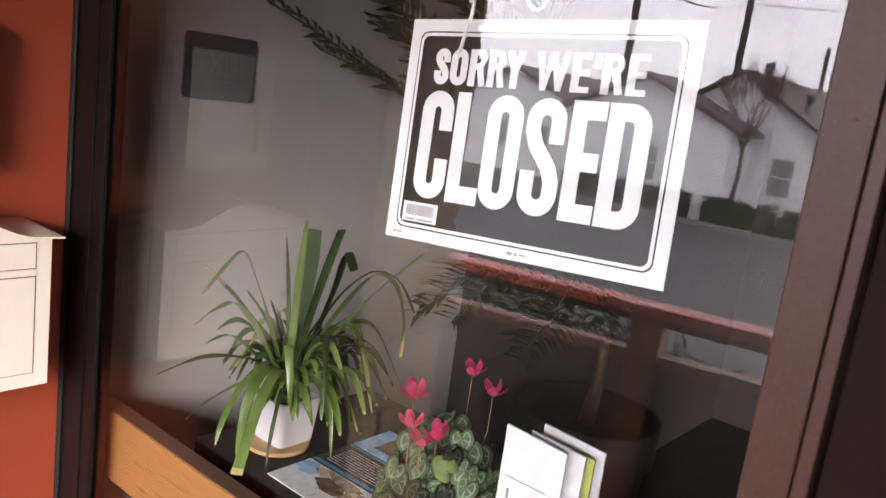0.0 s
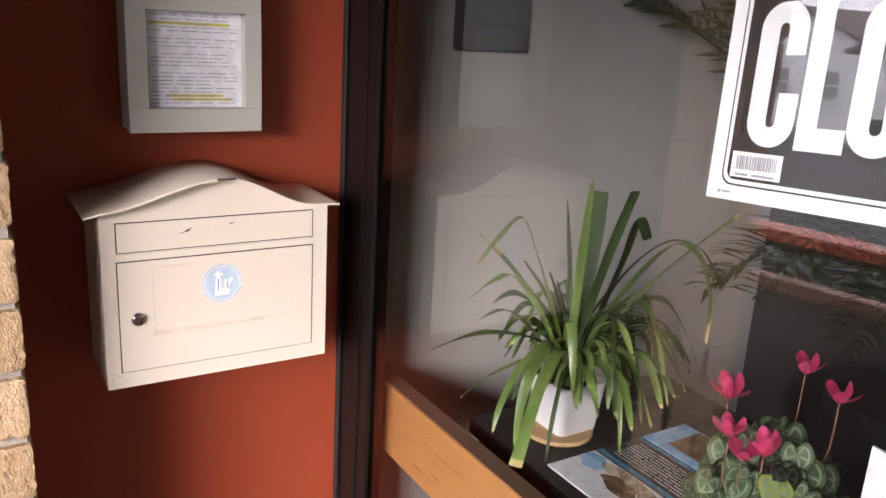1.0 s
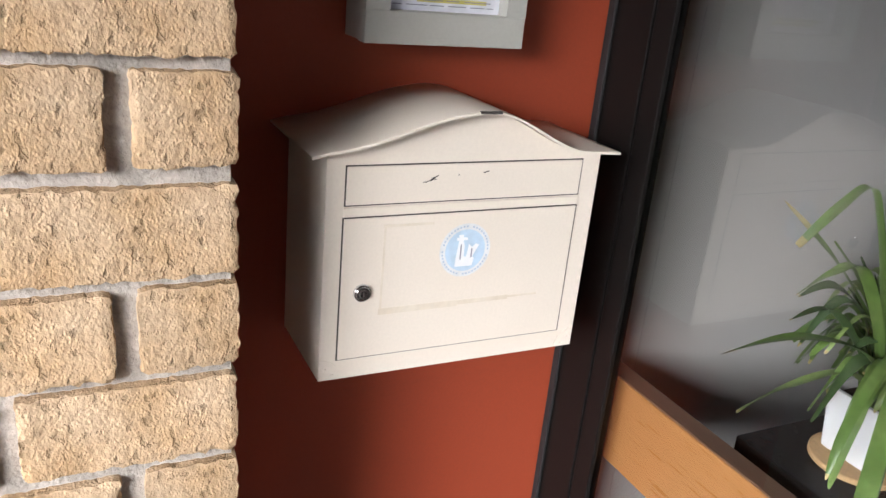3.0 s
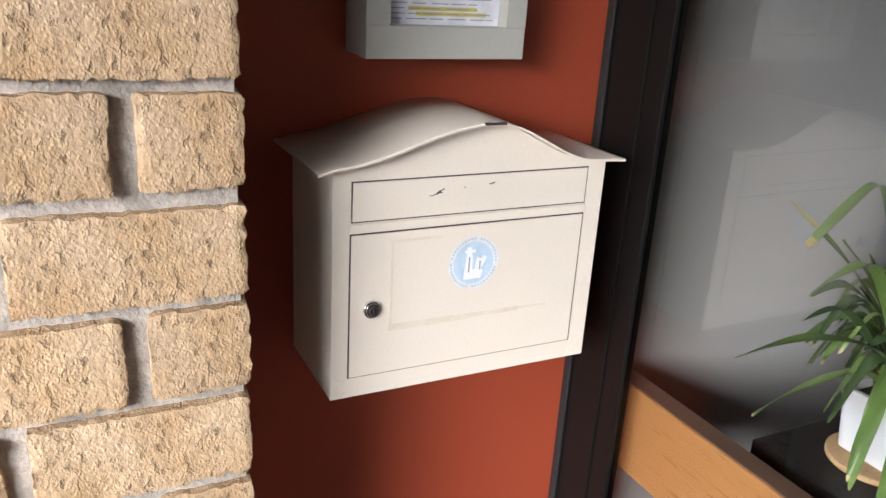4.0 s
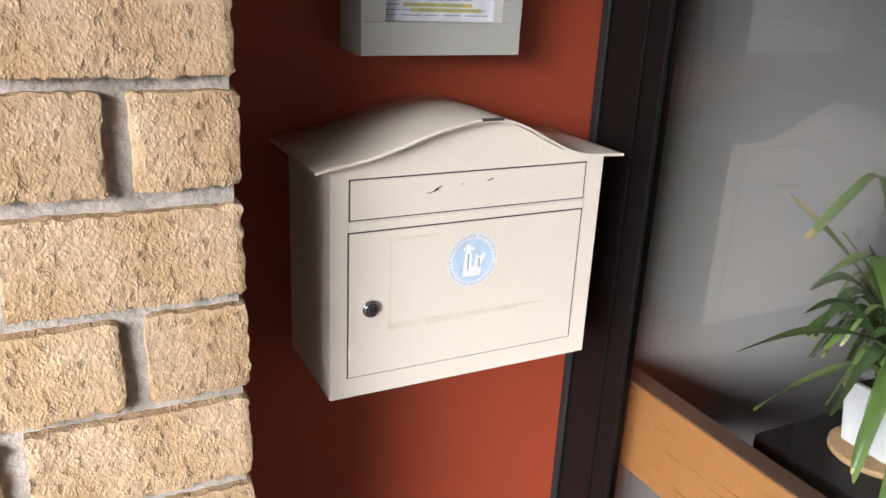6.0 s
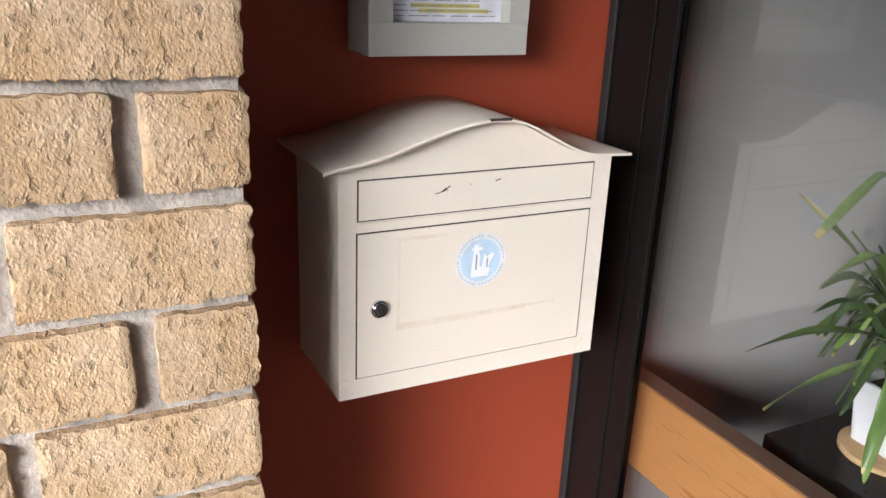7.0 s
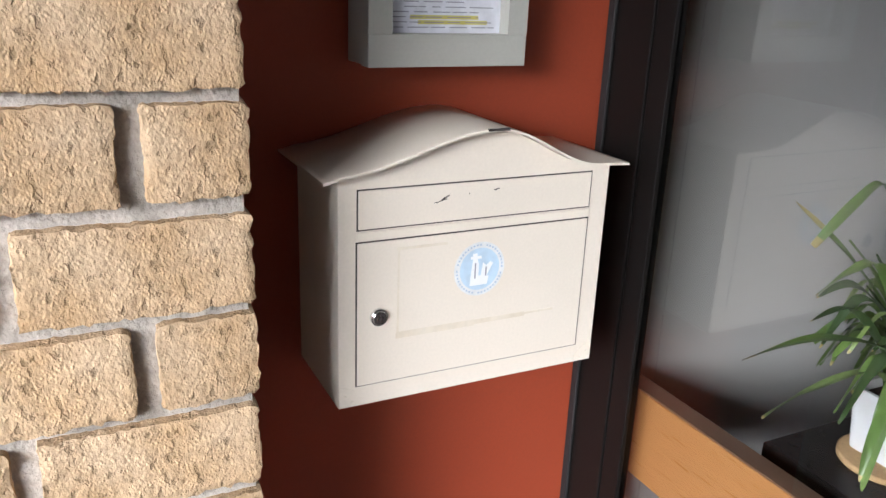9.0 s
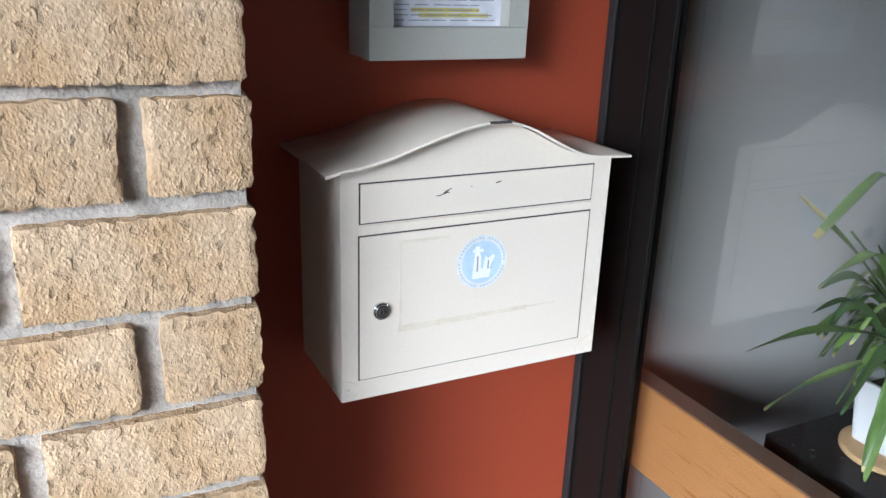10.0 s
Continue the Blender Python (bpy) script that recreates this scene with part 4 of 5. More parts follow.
# a thicker tuft of dark leaves to one side
for k in range(18):
    a = rng.uniform(-0.5, 1.1)
    dx, dy = math.cos(a), math.sin(a)
    r, rise = rng.uniform(0.10, 0.22), rng.uniform(0.05, 0.17)
    m1 = C + Vector((dx * r * 0.35, dy * r * 0.35, rise * 0.75))
    m2 = C + Vector((dx * r * 0.72, dy * r * 0.72, rise))
    tp = C + Vector((dx * r, dy * r + rng.uniform(-0.03, 0.03), rise - rng.uniform(0.02, 0.12)))
    leaf([m1, m2], tp, rng.uniform(0.011, 0.018), rng.choice((STRAP, STRAP_DARK, STRAP_DARK)), False, rng.choice((0, 0, 0.06)), (dx * 0.02, dy * 0.02))
# a few narrow steep ones in the middle
for k in range(12):
    a = rng.uniform(0, 2 * math.pi)
    dx, dy = math.cos(a), math.sin(a)
    r, rise = rng.uniform(0.03, 0.10), rng.uniform(0.09, 0.19)
    m1 = C + Vector((dx * r * 0.40, dy * r * 0.40, rise * 0.55))
    tp = C + Vector((dx * r * 1.2, dy * r * 1.2, rise))
    leaf([m1], tp, rng.uniform(0.007, 0.013), rng.choice((STRAP, STRAP_DARK, STRAP_DARK)), False, 0, (dx * 0.015, dy * 0.015))

# cyclamen
CX, CY = 0.790, 0.165
cyc = thing("cyclamen", (CX, CY, TOP), "potted cyclamen with pink flowers and silver-veined leaves", "houseplant")
bm = bm_new()
add_lathe(bm, [(0.045, TOP), (0.062, TOP + 0.085), (0.066, TOP + 0.086), (0.066, TOP + 0.098), (0.058, TOP + 0.098), (0.055, TOP + 0.085)], (CX, CY), 32)
part("pot", bm, TERRACOTTA, cyc, "small terracotta pot hidden by leaves")


def heart_leaf(size):
    """A heart-shaped leaf, cupped and waved, with a pale heart-shaped line and pale veins; it lies in x and y round the origin."""
    bm = bm_new()
    rings, n = [], 24
    for f in (0.10, 0.36, 0.60, 0.72, 0.90, 1.0):
        ring = []
        for k in range(n):
            a = 2 * math.pi * k / n
            notch = 1 - 0.58 * math.exp(-((a - math.pi) / 0.40) ** 2)
            point = 1 + 0.34 * math.exp(-(min(a, 2 * math.pi - a) / 0.42) ** 2)
            r = size * f * notch * point
            fold = 0.14 * size * f * abs(math.sin(a))
            ring.append(bm.verts.new((r * math.cos(a), r * math.sin(a) * 0.95, fold - 0.20 * size * f * f + 0.05 * size * math.sin(6 * a) * f * f)))
        rings.append(ring)
    for i, (a, b) in enumerate(zip(rings, rings[1:])):
        for k in range(n):
            fc = bm.faces.new((a[k], a[(k + 1) % n], b[(k + 1) % n], b[k]))
            fc.smooth = True
            fc.material_index = 1 if i == 2 or (i < 2 and k in (0, 4, 9, 14, 19)) else 0
    bm.faces.new(rings[0])
    bmesh.ops.solidify(bm, geom=list(bm.faces), thickness=0.0006)
    return bm


LEAF_MESH = [mesh_of("leaf", heart_leaf(s), CYC, CYC_VEIN) for s in (0.017, 0.021, 0.026)]
PALE_MESH = mesh_of("pale_leaf", heart_leaf(0.020), CYC_PALE, CYC_VEIN)
rng = random.Random(5)


def cyc_leaf(at, aim, me, spin):
    ob = new("leaf", me)
    ob.parent = cyc
    q = Vector(aim).normalized().to_track_quat("Z", "X").to_matrix().to_4x4()
    ob.matrix_basis = Matrix.Translation(Vector(at) - ORIGIN[cyc]) @ q @ Matrix.Rotation(spin, 4, "Z")


stems = bm_new()
for k in range(92):
    a = 2 * math.pi * rng.random()
    t = math.sqrt(rng.random())
    r = 0.128 * t
    zz = 1.055 + 0.135 * (1 - t * t) + rng.uniform(-0.02, 0.025)
    p = Vector((CX + r * math.cos(a), CY + 0.75 * r * math.sin(a), zz))
    aim = Vector((0.8 * math.cos(a) * t + rng.uniform(-0.3, 0.8), 0.7 * math.sin(a) * t - 0.7 + rng.uniform(-0.5, 0.3), rng.uniform(0.2, 0.8)))
    cyc_leaf(p, aim, rng.choice(LEAF_MESH), math.pi + rng.uniform(-0.8, 0.8))
    add_tube(stems, [(CX + 0.3 * r * math.cos(a), CY + 0.3 * r * math.sin(a), TOP + 0.08), (p.x, p.y, p.z - 0.008)], 0.0013, 5)
cyc_leaf((0.823, 0.110, 1.160), (0.5, -0.8, 0.5), PALE_MESH, 1.0)
part("stems", stems, STEM, cyc)


def petals(at, size, seed):
    """Five swept-back petals of a cyclamen flower."""
    r = random.Random(seed)
    bm = bm_new()
    for k in range(5):
        a = 2 * math.pi * k / 5 + r.uniform(-0.3, 0.3)
        lean = r.uniform(0.2, 1.15)
        d = Vector((math.cos(a) * lean, math.sin(a) * lean, 1)).normalized()
        side = Vector((-math.sin(a), math.cos(a), 0))
        rows = []
        for i in range(7):
            u = i / 6
            w = size * 0.58 * math.sin(math.pi * min(0.10 + 0.84 * u ** 1.15, 1)) ** 0.75
            p = Vector(at) + d * size * u + Vector((math.cos(a), math.sin(a), 0)) * size * 0.18 * math.sin(2.6 * u) + side * size * 0.12 * u * u
            rows.append([bm.verts.new(p - side * w * 0.5), bm.verts.new(p + d.cross(side) * w * 0.12), bm.verts.new(p + side * w * 0.5)])
        for x, y in zip(rows, rows[1:]):
            for j in (0, 1):
                bm.faces.new((x[j], x[j + 1], y[j + 1], y[j])).smooth = True
    bmesh.ops.solidify(bm, geom=list(bm.faces), thickness=0.0006)
    return bm


for i, (p, s) in enumerate((((0.737, 0.262, 1.245), 0.034), ((0.690, 0.177, 1.205), 0.042), ((0.817, 0.211, 1.250), 0.033), ((0.753, 0.103, 1.200), 0.032), ((0.795, 0.115, 1.192), 0.038), ((0.772, 0.108, 1.176), 0.032), ((1.060, 0.10, 1.160), 0.03))):
    fl = part("flower", petals(p, s * 0.85, i), PINK, cyc, "pink cyclamen flower")
    bm = bm_new()
    add_tube(bm, [(CX + (p[0] - CX) * 0.3, CY + (p[1] - CY) * 0.3, TOP + 0.09), (p[0], p[1], p[2] - 0.06), (p[0], p[1], p[2] + 0.004)], 0.0012, 6)
    part("flower_stem", bm, STEM, cyc)

# leaflets lying on the stand
def leaflet(y0, y1, kind, label):
    lf = thing("leaflet", (0.53, 0.5 * (y0 + y1), TOP), label, "leaflet", "leaflets on the stand")
    part("sheet", box(0.412, 0.655, y0, y1, TOP, TOP + 0.003, 0.0005), MAG_WHITE if kind == 0 else MAG_DARK if kind == 1 else MAG_BLUE, lf)
    zt = TOP + 0.0029
    if kind == 0:
        r = random.Random(14)

        def patch(cx, cy, rx, ry, m, k, turn=0.0):
            """A flat printed shape with an uneven outline."""
            bm = bm_new()
            pts = []
            for q in range(22):
                a = 2 * math.pi * q / 22
                f = 1 + r.uniform(-0.16, 0.16)
                u, v = rx * f * math.cos(a), ry * f * math.sin(a)
                pts.append((min(max(cx + u * math.cos(turn) - v * math.sin(turn), 0.4135), 0.6535), min(max(cy + u * math.sin(turn) + v * math.cos(turn), y0 + 0.002), y1 - 0.002)))
            lo = [bm.verts.new((p, q, zt)) for p, q in pts]
            hi = [bm.verts.new((p, q, zt + 0.0004 + 0.00012 * k)) for p, q in pts]
            bm.faces.new(hi)
            bm.faces.new(lo[::-1])
            for q in range(22):
                bm.faces.new((lo[q], lo[(q + 1) % 22], hi[(q + 1) % 22], hi[q]))
            part("picture", bm, m, lf)

        patch(0.438, y1 - 0.026, 0.028, 0.022, MAG_BLUE, 0, -0.3)
        patch(0.515, y1 - 0.018, 0.060, 0.017, MAG_PHOTO, 1)
        patch(0.478, y1 - 0.022, 0.026, 0.010, MAG_TAN, 2, -0.5)
        patch(0.520, y1 - 0.046, 0.042, 0.019, MAG_BROWN, 3, -0.15)
        patch(0.600, y1 - 0.040, 0.052, 0.026, MAG_PHOTO, 4)
        for k in range(9):
            patch(r.uniform(0.555, 0.640), y1 - r.uniform(0.020, 0.062), r.uniform(0.006, 0.013), r.uniform(0.003, 0.007), MAG_TAN if k % 3 else MAG_BROWN, 5 + k, r.uniform(-0.6, 0.6))
    if kind == 1:
        part("band", box(0.413, 0.654, y0 + 0.001, y0 + 0.010, zt, zt + 0.0004), MAG_CYAN, lf)
        part("band", box(0.413, 0.654, y1 - 0.010, y1 - 0.003, zt, zt + 0.0004), MAG_CYAN, lf)
        r = random.Random(6)
        for k in range(9):
            x = 0.430
            while x < 0.60:
                e = x + r.uniform(0.012, 0.05)
                part("print_line", box(x, min(e, 0.635), y0 + 0.020 + k * 0.0078, y0 + 0.0222 + k * 0.0078, zt, zt + 0.0004), MAG_TEXT, lf)
                x = e + 0.004
    if kind == 2:
        part("picture", box(0.45, 0.654, y0 + 0.02, y1 - 0.004, zt, zt + 0.0004), MAG_BROWN, lf)


leaflet(0.122, 0.226, 0, "glossy leaflet with blue sky and brown picture")
leaflet(0.230, 0.336, 1, "dark glossy leaflet with blue bands and white lines")
leaflet(0.340, 0.446, 2, "glossy leaflet with a pale blue cover")

# upright brochures
rng = random.Random(8)
for i, (x0, x1, y, zt, m) in enumerate(((0.915, 1.012, 0.110, 1.268, PAPER), (0.940, 1.026, 0.135, 1.262, PAPER), (0.945, 1.032, 0.150, 1.256, LIME), (0.938, 1.036, 0.170, 1.262, PAPER))):
    bm = box(x0, x1, y, y + 0.004, TOP, zt, 0.0006)
    for v in bm.verts:
        v.co.z += -0.055 * (v.co.x - x0) * (1 if v.co.z > 1.1 else 0)
    br = thing("brochure", (0.5 * (x0 + x1), y, TOP), "white folded brochure standing upright" if m is PAPER else "lime green brochure edge between white ones", "brochure", "brochures on the stand")
    part("cover", bm, m, br)
    if i == 0:
        for a, b, z0, z1 in ((0.930, 0.934, 1.165, 1.180), (0.938, 0.946, 1.165, 1.169), (0.925, 0.990, 1.196, 1.1975)):
            part("print_mark", box(a, b, y - 0.0005, y + 0.0002, z0, z1), INK, br)
        part("print_block", box(0.932, 0.962, y - 0.0006, y + 0.0002, 1.120, 1.141), MAG_RED, br, "red printed block")
        part("print_mark", box(0.972, 0.980, y - 0.0005, y + 0.0002, 1.150, 1.163), INK, br)

# palm in a planter
PX, PY, PRIM = 0.28, 1.60, 0.70
palm = thing("indoor_palm", (PX, PY, -0.02), "tall dark green palm in a round charcoal planter", "palm")
bm = bm_new()
add_lathe(bm, [(0.16, -0.02), (0.225, 0.55), (0.245, 0.56), (0.25, PRIM), (0.225, PRIM), (0.21, PRIM - 0.06)], (PX, PY), 40)
part("planter", bm, PLANTER, palm, "round charcoal planter")
bm = bm_new()
add_lathe(bm, [(0.20, PRIM - 0.10), (0.212, PRIM - 0.05)], (PX, PY), 32)
part("soil", bm, SOIL, palm)
bm = bm_new()
add_tube(bm, [(PX, PY, PRIM - 0.06), (PX + 0.03, PY - 0.02, PRIM + 0.10), (PX + 0.05, PY - 0.05, PRIM + 0.28)], [0.032, 0.022, 0.018], 12)
part("trunk", bm, TRUNK, palm)


def frond(root, tip, lift, seed, leaf_len=0.20):
    r = random.Random(seed)
    a, b = Vector(root), Vector(tip)
    bm = bm_new()
    line = []
    for i in range(15):
        u = i / 14
        line.append(a.lerp(b, u) + Vector((0, 0, lift * math.sin(math.pi * u * 0.9))))
    add_tube(bm, line, [0.007 * (1 - 0.8 * i / 14) for i in range(15)], 5)
    for i in range(3, 60):
        u = i / 60
        p = a.lerp(b, u) + Vector((0, 0, lift * math.sin(math.pi * u * 0.9)))
        d = (b - a).normalized()
        s = d.cross(Vector((0, 0, 1))).normalized()
        for sg in (-1, 1):
            ln = leaf_len * (0.5 + 0.5 * math.sin(math.pi * u)) * r.uniform(0.8, 1.1)
            q = p + (s * sg * 0.75 + d * 0.65 + Vector((0, 0, r.uniform(-0.35, 0.15)))).normalized() * ln
            mid = p.lerp(q, 0.5) + Vector((0, 0, 0.012))
            w = d * 0.010
            v = [bm.verts.new(c) for c in (p, mid - w, q, mid + w, mid + Vector((0, 0, -0.002)))]
            bm.faces.new((v[0], v[1], v[2], v[3]))
            bm.faces.new((v[0], v[3], v[4]))
            bm.faces.new((v[0], v[4], v[1]))
            bm.faces.new((v[2], v[4], v[3]))
            bm.faces.new((v[2], v[1], v[4]))
    return bm


HEAD = (PX + 0.05, PY - 0.05, PRIM + 0.30)
for i, (tip, lift, ll) in enumerate((((-0.03, 0.36, 1.80), 0.12, 0.12), ((-0.02, 0.52, 1.70), 0.16, 0.13), ((0.0, 0.75, 1.98), 0.20, 0.2), ((0.02, 0.80, 1.95), 0.25, 0.2), ((0.10, 0.95, 2.1), 0.2, 0.2), ((0.02, 0.95, 0.98), 0.22, 0.2), ((0.22, 0.85, 1.02), 0.25, 0.2), ((0.48, 0.90, 1.05), 0.25, 0.2), ((0.05, 1.35, 1.12), 0.2, 0.2), ((0.01, 1.15, 1.25), 0.2, 0.2), ((0.005, 0.62, 1.86), 0.18, 0.16), ((0.0, 0.68, 1.76), 0.2, 0.18), ((0.03, 0.70, 1.78), 0.14, 0.20), ((0.05, 0.60, 1.86), 0.14, 0.18), ((-0.02, 0.82, 1.66), 0.16, 0.20), ((0.02, 0.90, 1.78), 0.2, 0.2), ((0.27, 0.95, 1.20), 0.10, 0.16), ((0.36, 0.92, 1.13), 0.12, 0.16), ((0.44, 0.86, 1.02), 0.14, 0.16))):
    part("frond", frond(HEAD, tip, lift, i, ll), PALM, palm)

# potted shrub beyond the railing
shrub = thing("potted_shrub", (-0.25, -2.32, -0.02), "brownish green shrub in a terracotta pot by the railing", "shrub")
bm = bm_new()
add_lathe(bm, [(0.16, -0.02), (0.22, 0.33), (0.235, 0.335), (0.235, 0.39), (0.20, 0.39), (0.19, 0.34)], (-0.25, -2.32), 28)
part("pot", bm, TERRACOTTA, shrub)
rng = random.Random(41)
bm, bl = bm_new(), bm_new()
for k in range(34):
    a, r = rng.uniform(0, 6.28), rng.uniform(0.1, 0.80)
    tip = Vector((-0.25 + r * math.cos(a), -2.32 + 0.35 * r * math.sin(a), rng.uniform(0.55, 0.82)))
    add_tube(bm, [(-0.25, -2.32, 0.34), (-0.25 + 0.4 * r * math.cos(a), -2.32 + 0.14 * r * math.sin(a), 0.6), tip], [0.009, 0.006, 0.003], 5)
    for q in range(100):
        p = tip + Vector((rng.gauss(0, 0.09), rng.gauss(0, 0.06), rng.gauss(-0.06, 0.09)))
        p.z = min(p.z, 0.90)
        d = Vector((rng.uniform(-1, 1), rng.uniform(-1, 1), rng.uniform(-0.6, 1))).normalized() * rng.uniform(0.02, 0.045)
        e = d.orthogonal().normalized() * d.length * 0.35
        bl.faces.new([bl.verts.new(p + v) for v in (d, e, -d, -e)])
part("branches", bm, STEM, shrub)
part("foliage", bl, PALM, shrub)

# ---- across the street ----
GZ = -1.2
bm = bm_new()
for x0, x1, y0, y1 in ((-900, 900, -900, 900),):
    vs = [bm.verts.new(c) for c in ((x0, y0, GZ), (x1, y0, GZ), (x1, y1, GZ), (x0, y1, GZ))]
    bm.faces.new(vs)
structure("ground", bm, GROUND, "worn grass and dirt ground", "ground")
structure("road", box(-400, 400, -21.6, -4.5, GZ - 0.05, GZ + 0.006), ASPHALT, "grey asphalt street", "road")
structure("kerb", box(-400, 400, -21.9, -21.601, GZ - 0.05, GZ + 0.14), KERB, "concrete kerb along the street", "kerb")
structure("pavement", box(-400, 400, -4.499, -2.26, GZ - 0.05, GZ + 0.13), KERB, "concrete pavement before the porch", "pavement")


def house(at, half, eaves, ridge, deep, label, windows):
    """A gabled white house whose gable faces the street; at: the middle of the gable's foot."""
    x, y = at
    h = thing("house", (x, y - deep / 2, GZ), label, "house", "houses across the street")
    bm = bm_new()
    f = [bm.verts.new(c) for c in ((x - half, y, GZ), (x + half, y, GZ), (x + half, y, eaves), (x, y, ridge), (x - half, y, eaves))]
    b = [bm.verts.new((v.co.x, y - deep, v.co.z)) for v in f]
    bm.faces.new(f)
    bm.faces.new(b[::-1])
    for i in range(5):
        bm.faces.new((f[i], b[i], b[(i + 1) % 5], f[(i + 1) % 5]))
    part("wall", bm, STUCCO, h)
    k = (ridge - eaves) / half
    for s in (-1, 1):
        bm = bm_new()
        o, t = 0.35, 0.13
        prof = [(x, ridge + 0.02), (x + s * (half + o), eaves - o * k + 0.02), (x + s * (half + o), eaves - o * k + 0.02 + t), (x, ridge + 0.02 + t)]
        f = [bm.verts.new((px, y + 0.3, pz)) for px, pz in prof]
        b = [bm.verts.new((px, y - deep - 0.3, pz)) for px, pz in prof]
        bm.faces.new(f)
        bm.faces.new(b[::-1])
        for i in range(4):
            bm.faces.new((f[i], b[i], b[(i + 1) % 4], f[(i + 1) % 4]))
        part("roof", bm, ROOF, h, "brown shingle roof slope")
    for x0, x1, z0, z1 in windows:
        w = part("window", box(x0, x1, y + 0.002, y + 0.05, z0, z1, 0.01), STUCCO, h)
        g = 0.07
        zm = 0.5 * (z0 + z1)
        part("pane", box(x0 + g, x1 - g, y + 0.04, y + 0.06, zm + 0.03, z1 - g), PANE, w)
        part("pane", box(x0 + g, x1 - g, y + 0.04, y + 0.06, z0 + g, zm - 0.03), PANE, w)
        part("sill", box(x0 - 0.06, x1 + 0.06, y + 0.002, y + 0.12, z0 - 0.06, z0 - 0.002), STUCCO, w)
    return h


ha = house((-8.1, -25.0), 3.5, 1.25, 3.42, 9, "white stucco house with a gable and roof vents", ((-6.78, -5.98, -0.25, 1.02), (-8.35, -7.95, 1.75, 2.25)))
hb = house((-10.4, -21.95 - 1.2), 2.95, 1.62, 2.95, 1.8, "low white gabled wing of a house", ((-10.6, -9.6, -0.3, 0.9),))
house((-17.5, -26.0), 4.0, 1.2, 2.9, 8, "white house with a brown roof", ((-18.5, -17.6, -0.2, 0.9), (-16.5, -15.6, -0.2, 0.9)))
house((-27.0, -27.0), 5.0, 1.4, 3.4, 9, "pale house farther along the street", ((-28.0, -27.0, -0.2, 1.0),))
for vx, vy, z0, z1 in ((-7.80, -26.2, 3.0, 3.9), (-6.35, -26.2, 2.1, 3.05)):
    vent = bm_new()
    add_lathe(vent, [(0.16, z0), (0.16, z1 - 0.45), (0.10, z1 - 0.42), (0.10, z1 - 0.25), (0.24, z1 - 0.22), (0.10, z1 - 0.10), (0.22, z1)], (vx, vy), 16)
    part("roof_vent", vent, METAL, ha, "dark metal roof vent")


def bumpy_hedge(x0, x1, y, depth, height, seed):
    r = random.Random(seed)
    bm = bm_new()
    for k in range(int((x1 - x0) * 260)):
        p = Vector((r.uniform(x0, x1), y + r.uniform(-depth, depth), 0))
        top = height * (0.82 + 0.18 * noise.noise(Vector((p.x * 1.3, p.y, seed))))
        p.z = GZ + top * (1 - 0.9 * r.random() ** 2)
        s = r.uniform(0.05, 0.11)
        d = Vector((r.uniform(-1, 1), r.uniform(-1, 1), r.uniform(-1, 1))).normalized() * s
        e = d.orthogonal().normalized() * s * 0.6
        v = [bm.verts.new(p + c) for c in (d, e, -d, -e)]
        bm.faces.new(v)
    add_box(bm, x0, x1, y - depth * 0.7, y + depth * 0.7, GZ - 0.02, GZ + height * 0.7, 0.05)
    return bm


for x0, x1, sd in ((-7.6, -5.6, 1), (-5.4, -3.2, 2), (-12.5, -8.2, 3)):
    hd = thing("hedge", (0.5 * (x0 + x1), -22.6, GZ), "low clipped dark green hedge by the kerb", "hedge", "hedges across the street")
    part("foliage", bumpy_hedge(x0, x1, -22.55, 0.5, 1.0, sd), HEDGE, hd)


def bare_tree(at, height, seed):
    r = random.Random(seed)
    bm = bm_new()
    bm2 = bm_new()

    def grow(target, p, d, ln, rad, level):
        n = 3
        pts, radii = [p.copy()], [rad]
        for i in range(n):
            d = (d + Vector((r.uniform(-0.12, 0.12), r.uniform(-0.12, 0.12), 0.06))).normalized()
            p = p + d * ln / n
            pts.append(p.copy())
            radii.append(rad * (1 - 0.35 * (i + 1) / n))
        add_tube(target, pts, radii, 6 if level < 2 else 4)
        if level < 4:
            for k in range(8 if level == 0 else 3):
                a = 2 * math.pi * (k + r.random()) / (8 if level == 0 else 3)
                spread = r.uniform(0.35, 0.6)
                nd = (d + Vector((math.cos(a), math.sin(a), 0.1)) * spread).normalized()
                grow(bm2, pts[-1] if level == 0 else pts[r.choice((-1, -1, -2))], nd, ln * (0.46 if level == 0 else 0.66) * r.uniform(0.8, 1.15), max(radii[-1] * 0.72, 0.018), level + 1)

    grow(bm, Vector(at), Vector((0.02, 0, 1)), height, 0.085, 0)
    return bm, bm2


tree = thing("street_tree", (-7.0, -22.9, GZ), "bare leafless young street tree with upswept branches", "tree")
tb, tc = bare_tree((-7.0, -22.9, GZ), 2.35, 12)
part("trunk", tb, BARK, tree)
part("crown", tc, BARK, tree, "bare twiggy crown")

# poles and wires
heads = []
for x, y, top in ((-10.9, -31.5, 9.0), (-12.9, -50.0, 7.0), (-13.7, -27.6, 9.5), (-60.0, -33.0, 9.0), (40.0, -31.0, 9.0)):
    pole = thing("utility_pole", (x, y, GZ), "dark wooden utility pole with a crossarm", "pole", "utility poles")
    bm = bm_new()
    add_tube(bm, [(x, y, GZ), (x, y, top)], [0.17, 0.12], 10)
    part("post", bm, POLE, pole)
    if len(heads) != 1:
        part("crossarm", box(x - 0.9, x + 0.9, y - 0.06, y + 0.06, top - 0.9, top - 0.78), POLE, pole)
    heads.append((x, y, top))
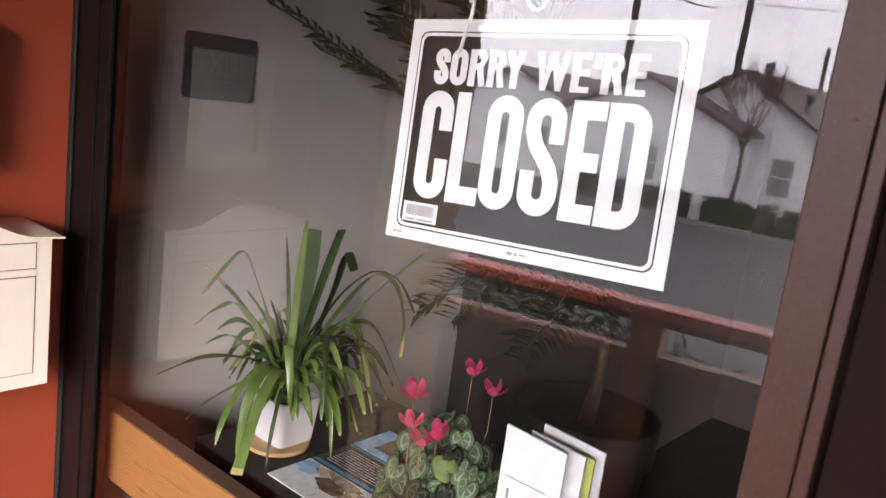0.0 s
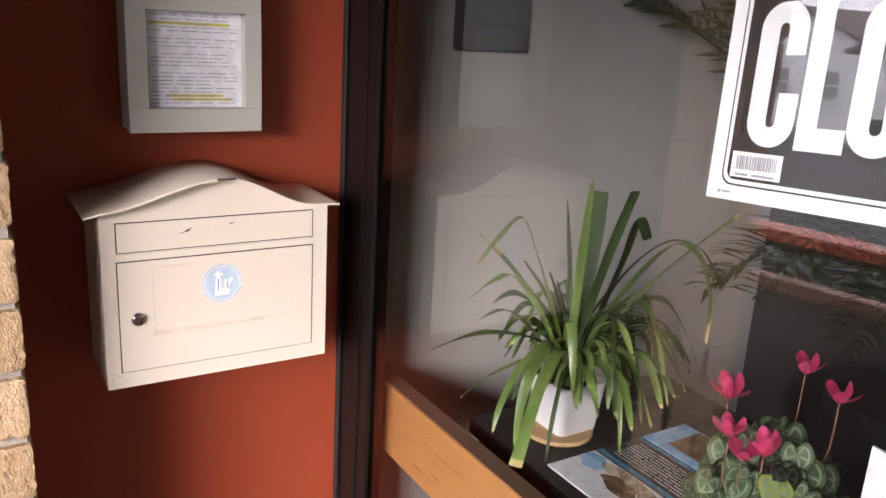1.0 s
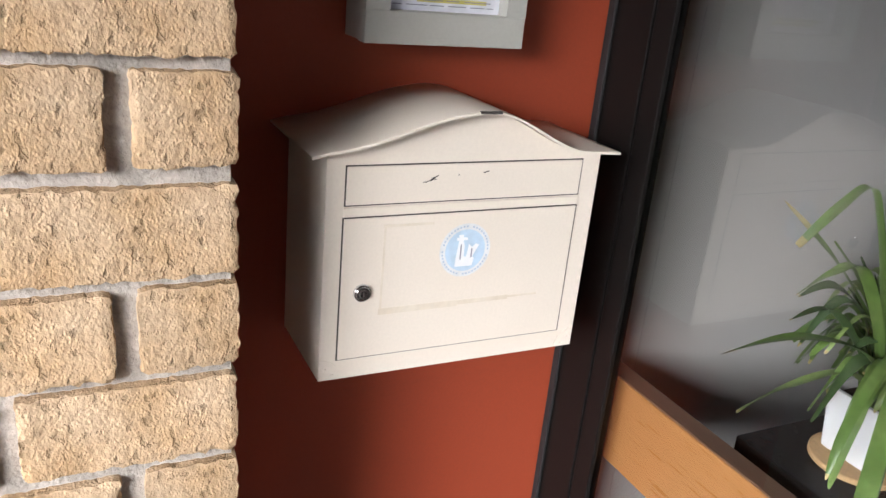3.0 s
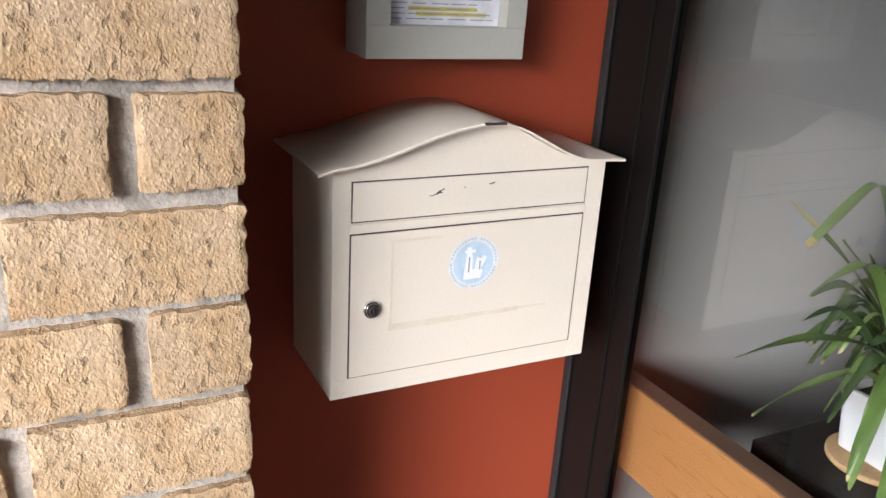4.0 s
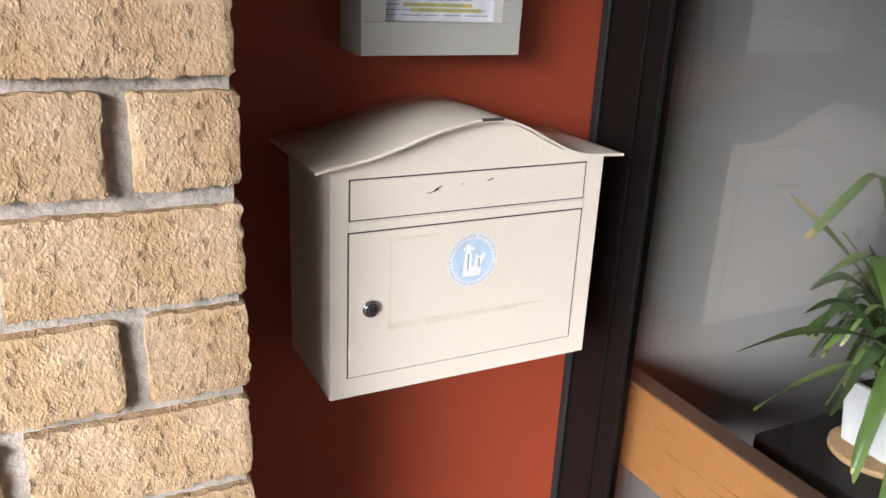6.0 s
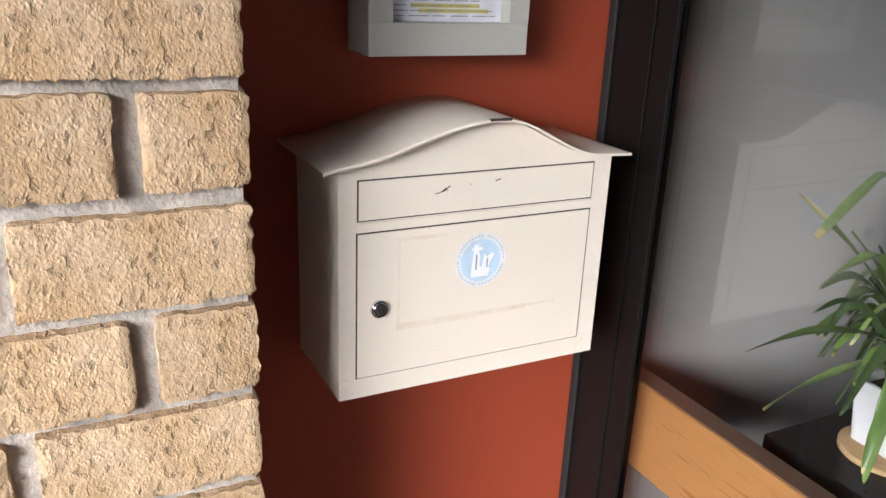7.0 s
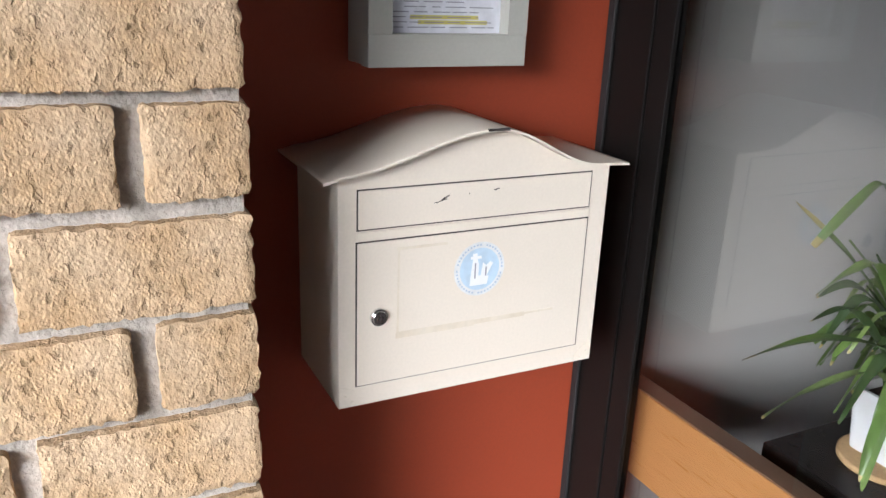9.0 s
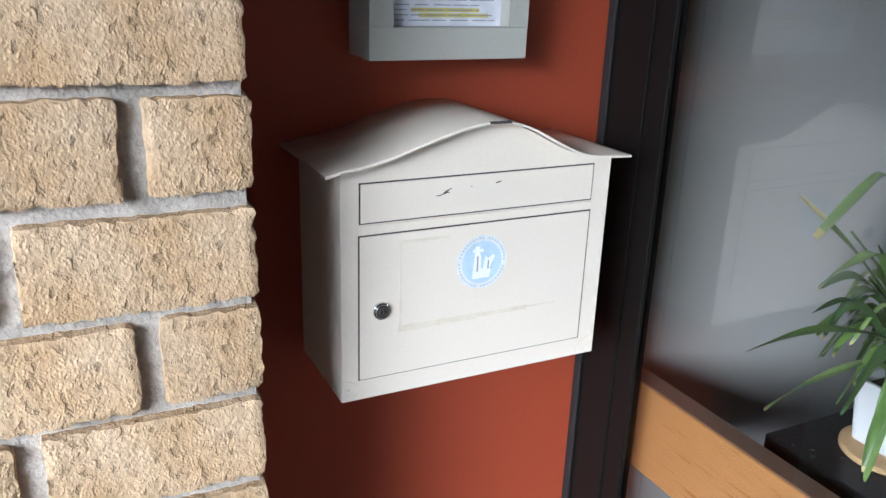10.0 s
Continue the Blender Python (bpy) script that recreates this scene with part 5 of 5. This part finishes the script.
for i, j in ((0, 2), (0, 4), (2, 3), (1, 0), (1, 4)):
    (xa, ya, za), (xb, yb, zb) = heads[i], heads[j]
    for dz in (0.75, 1.7, 2.5):
        bm = bm_new()
        add_tube(bm, [(xa + (xb - xa) * u, ya + (yb - ya) * u, za - dz + (zb - za) * u - 0.6 * math.sin(math.pi * u)) for u in [k / 16 for k in range(17)]], 0.022, 4)
        solo("overhead_wire", bm, POLE, (xa, ya, za - dz), "thin black overhead wire between poles", "wire", "overhead wires")

# distant trees as one bank
bm = bm_new()
rng = random.Random(31)
for k in range(2600):
    x = rng.uniform(-70, 30)
    y = -46 - rng.uniform(0, 8)
    hh = 2.2 + 1.6 * noise.noise(Vector((x * 0.12, 0, 3)))
    p = Vector((x, y, GZ + rng.random() * max(hh, 0.6)))
    s = rng.uniform(0.3, 0.8)
    d = Vector((rng.uniform(-1, 1), rng.uniform(-1, 1), rng.uniform(-1, 1))).normalized() * s
    e = d.orthogonal().normalized() * s * 0.6
    bm.faces.new([bm.verts.new(p + c) for c in (d, e, -d, -e)])
tagged(solo("far_trees", bm, HEDGE, (-20, -50, GZ), "far bank of dark trees behind the houses", "trees"), kind="stuff")

# ---- brick pier, brick by brick ----
BX, BY0, BY1 = 0.222, -0.908, -0.612
COURSE, JOINT, BH = 0.0948, 0.0125, 0.0823
pier = structure("brick_pier", box(-0.298, BX - 0.011, BY0 + 0.008, BY1 - 0.005, -0.02, 2.56), MORTAR, "pier of rough tan bricks with recessed grey mortar", "pier")


def brick_mesh(lx, ly, lz, seed):
    """A rough split-faced brick round its middle: a divided box pushed about by noise, with worn edges."""
    bm = bm_new()
    nx, ny, nz = max(2, int(lx / 0.016)), max(4, int(ly / 0.0055)), 15
    verts = {}

    def vert(i, j, k):
        if (i, j, k) not in verts:
            p = Vector(((i / nx - 0.5) * lx, (j / ny - 0.5) * ly, (k / nz - 0.5) * lz))
            on = (i in (0, nx)) + (j in (0, ny)) + (k in (0, nz))
            q = p + Vector((seed * 3.1, seed * 1.7, 0))
            off = noise.noise_vector(q * 150) * (0.0013 if on < 2 else 0.0032) + noise.noise_vector(q * 60) * 0.0010 + noise.noise_vector(q * 14) * 0.0018
            worn = 0.0012 * (on - 1) * (1 + noise.noise(q * 30))
            p += off - Vector((p.x / lx, p.y / ly, p.z / lz)) * 2 * worn
            verts[i, j, k] = bm.verts.new(p)
        return verts[i, j, k]

    def quad(a, b, c, d):
        bm.faces.new((vert(*a), vert(*b), vert(*c), vert(*d))).smooth = True

    for j in range(ny):
        for k in range(nz):
            for i in (0, nx):
                quad((i, j, k), (i, j + 1, k), (i, j + 1, k + 1), (i, j, k + 1))
    for i in range(nx):
        for k in range(nz):
            for j in (0, ny):
                quad((i, j, k), (i + 1, j, k), (i + 1, j, k + 1), (i, j, k + 1))
        for j in range(ny):
            for k in (0, nz):
                quad((i, j, k), (i + 1, j, k), (i + 1, j + 1, k), (i, j + 1, k))
    # broken arrises stay crisp
    arris = {v for (i, j, k), v in verts.items() if (i in (0, nx)) + (j in (0, ny)) + (k in (0, nz)) >= 2}
    for e in bm.edges:
        if e.verts[0] in arris and e.verts[1] in arris:
            e.smooth = False
    return mesh_of("brick", bm, BRICK)


LONG = [brick_mesh(0.09, 0.191, BH + 0.0018, s) for s in range(1, 6)]
SHORT = [brick_mesh(0.09, 0.088, BH + 0.0018, s) for s in range(11, 16)]
rng = random.Random(17)
Z0 = 1.468 - BH - 15 * COURSE
for c in range(-1, 27):
    zc = Z0 + c * COURSE + BH / 2
    if zc - BH / 2 < -0.02 or zc + BH / 2 > 2.56:
        continue
    header_first = (c - 15) % 2 == 0
    spans = [(BY1 - 0.086, BY1), (BY0, BY0 + 0.189)] if header_first else [(BY1 - 0.189, BY1), (BY0, BY0 + 0.086)]
    for y0, y1 in spans:
        ob = new("brick", rng.choice(LONG if y1 - y0 > 0.1 else SHORT))
        ob.parent = pier
        ob.location = (BX - 0.045 + rng.uniform(-0.002, 0.002), 0.5 * (y0 + y1) + rng.uniform(-0.0025, 0.0025), zc + rng.uniform(-0.0015, 0.0015))
        ob.rotation_euler = (rng.uniform(-0.008, 0.008), 0, rng.uniform(-0.012, 0.012))
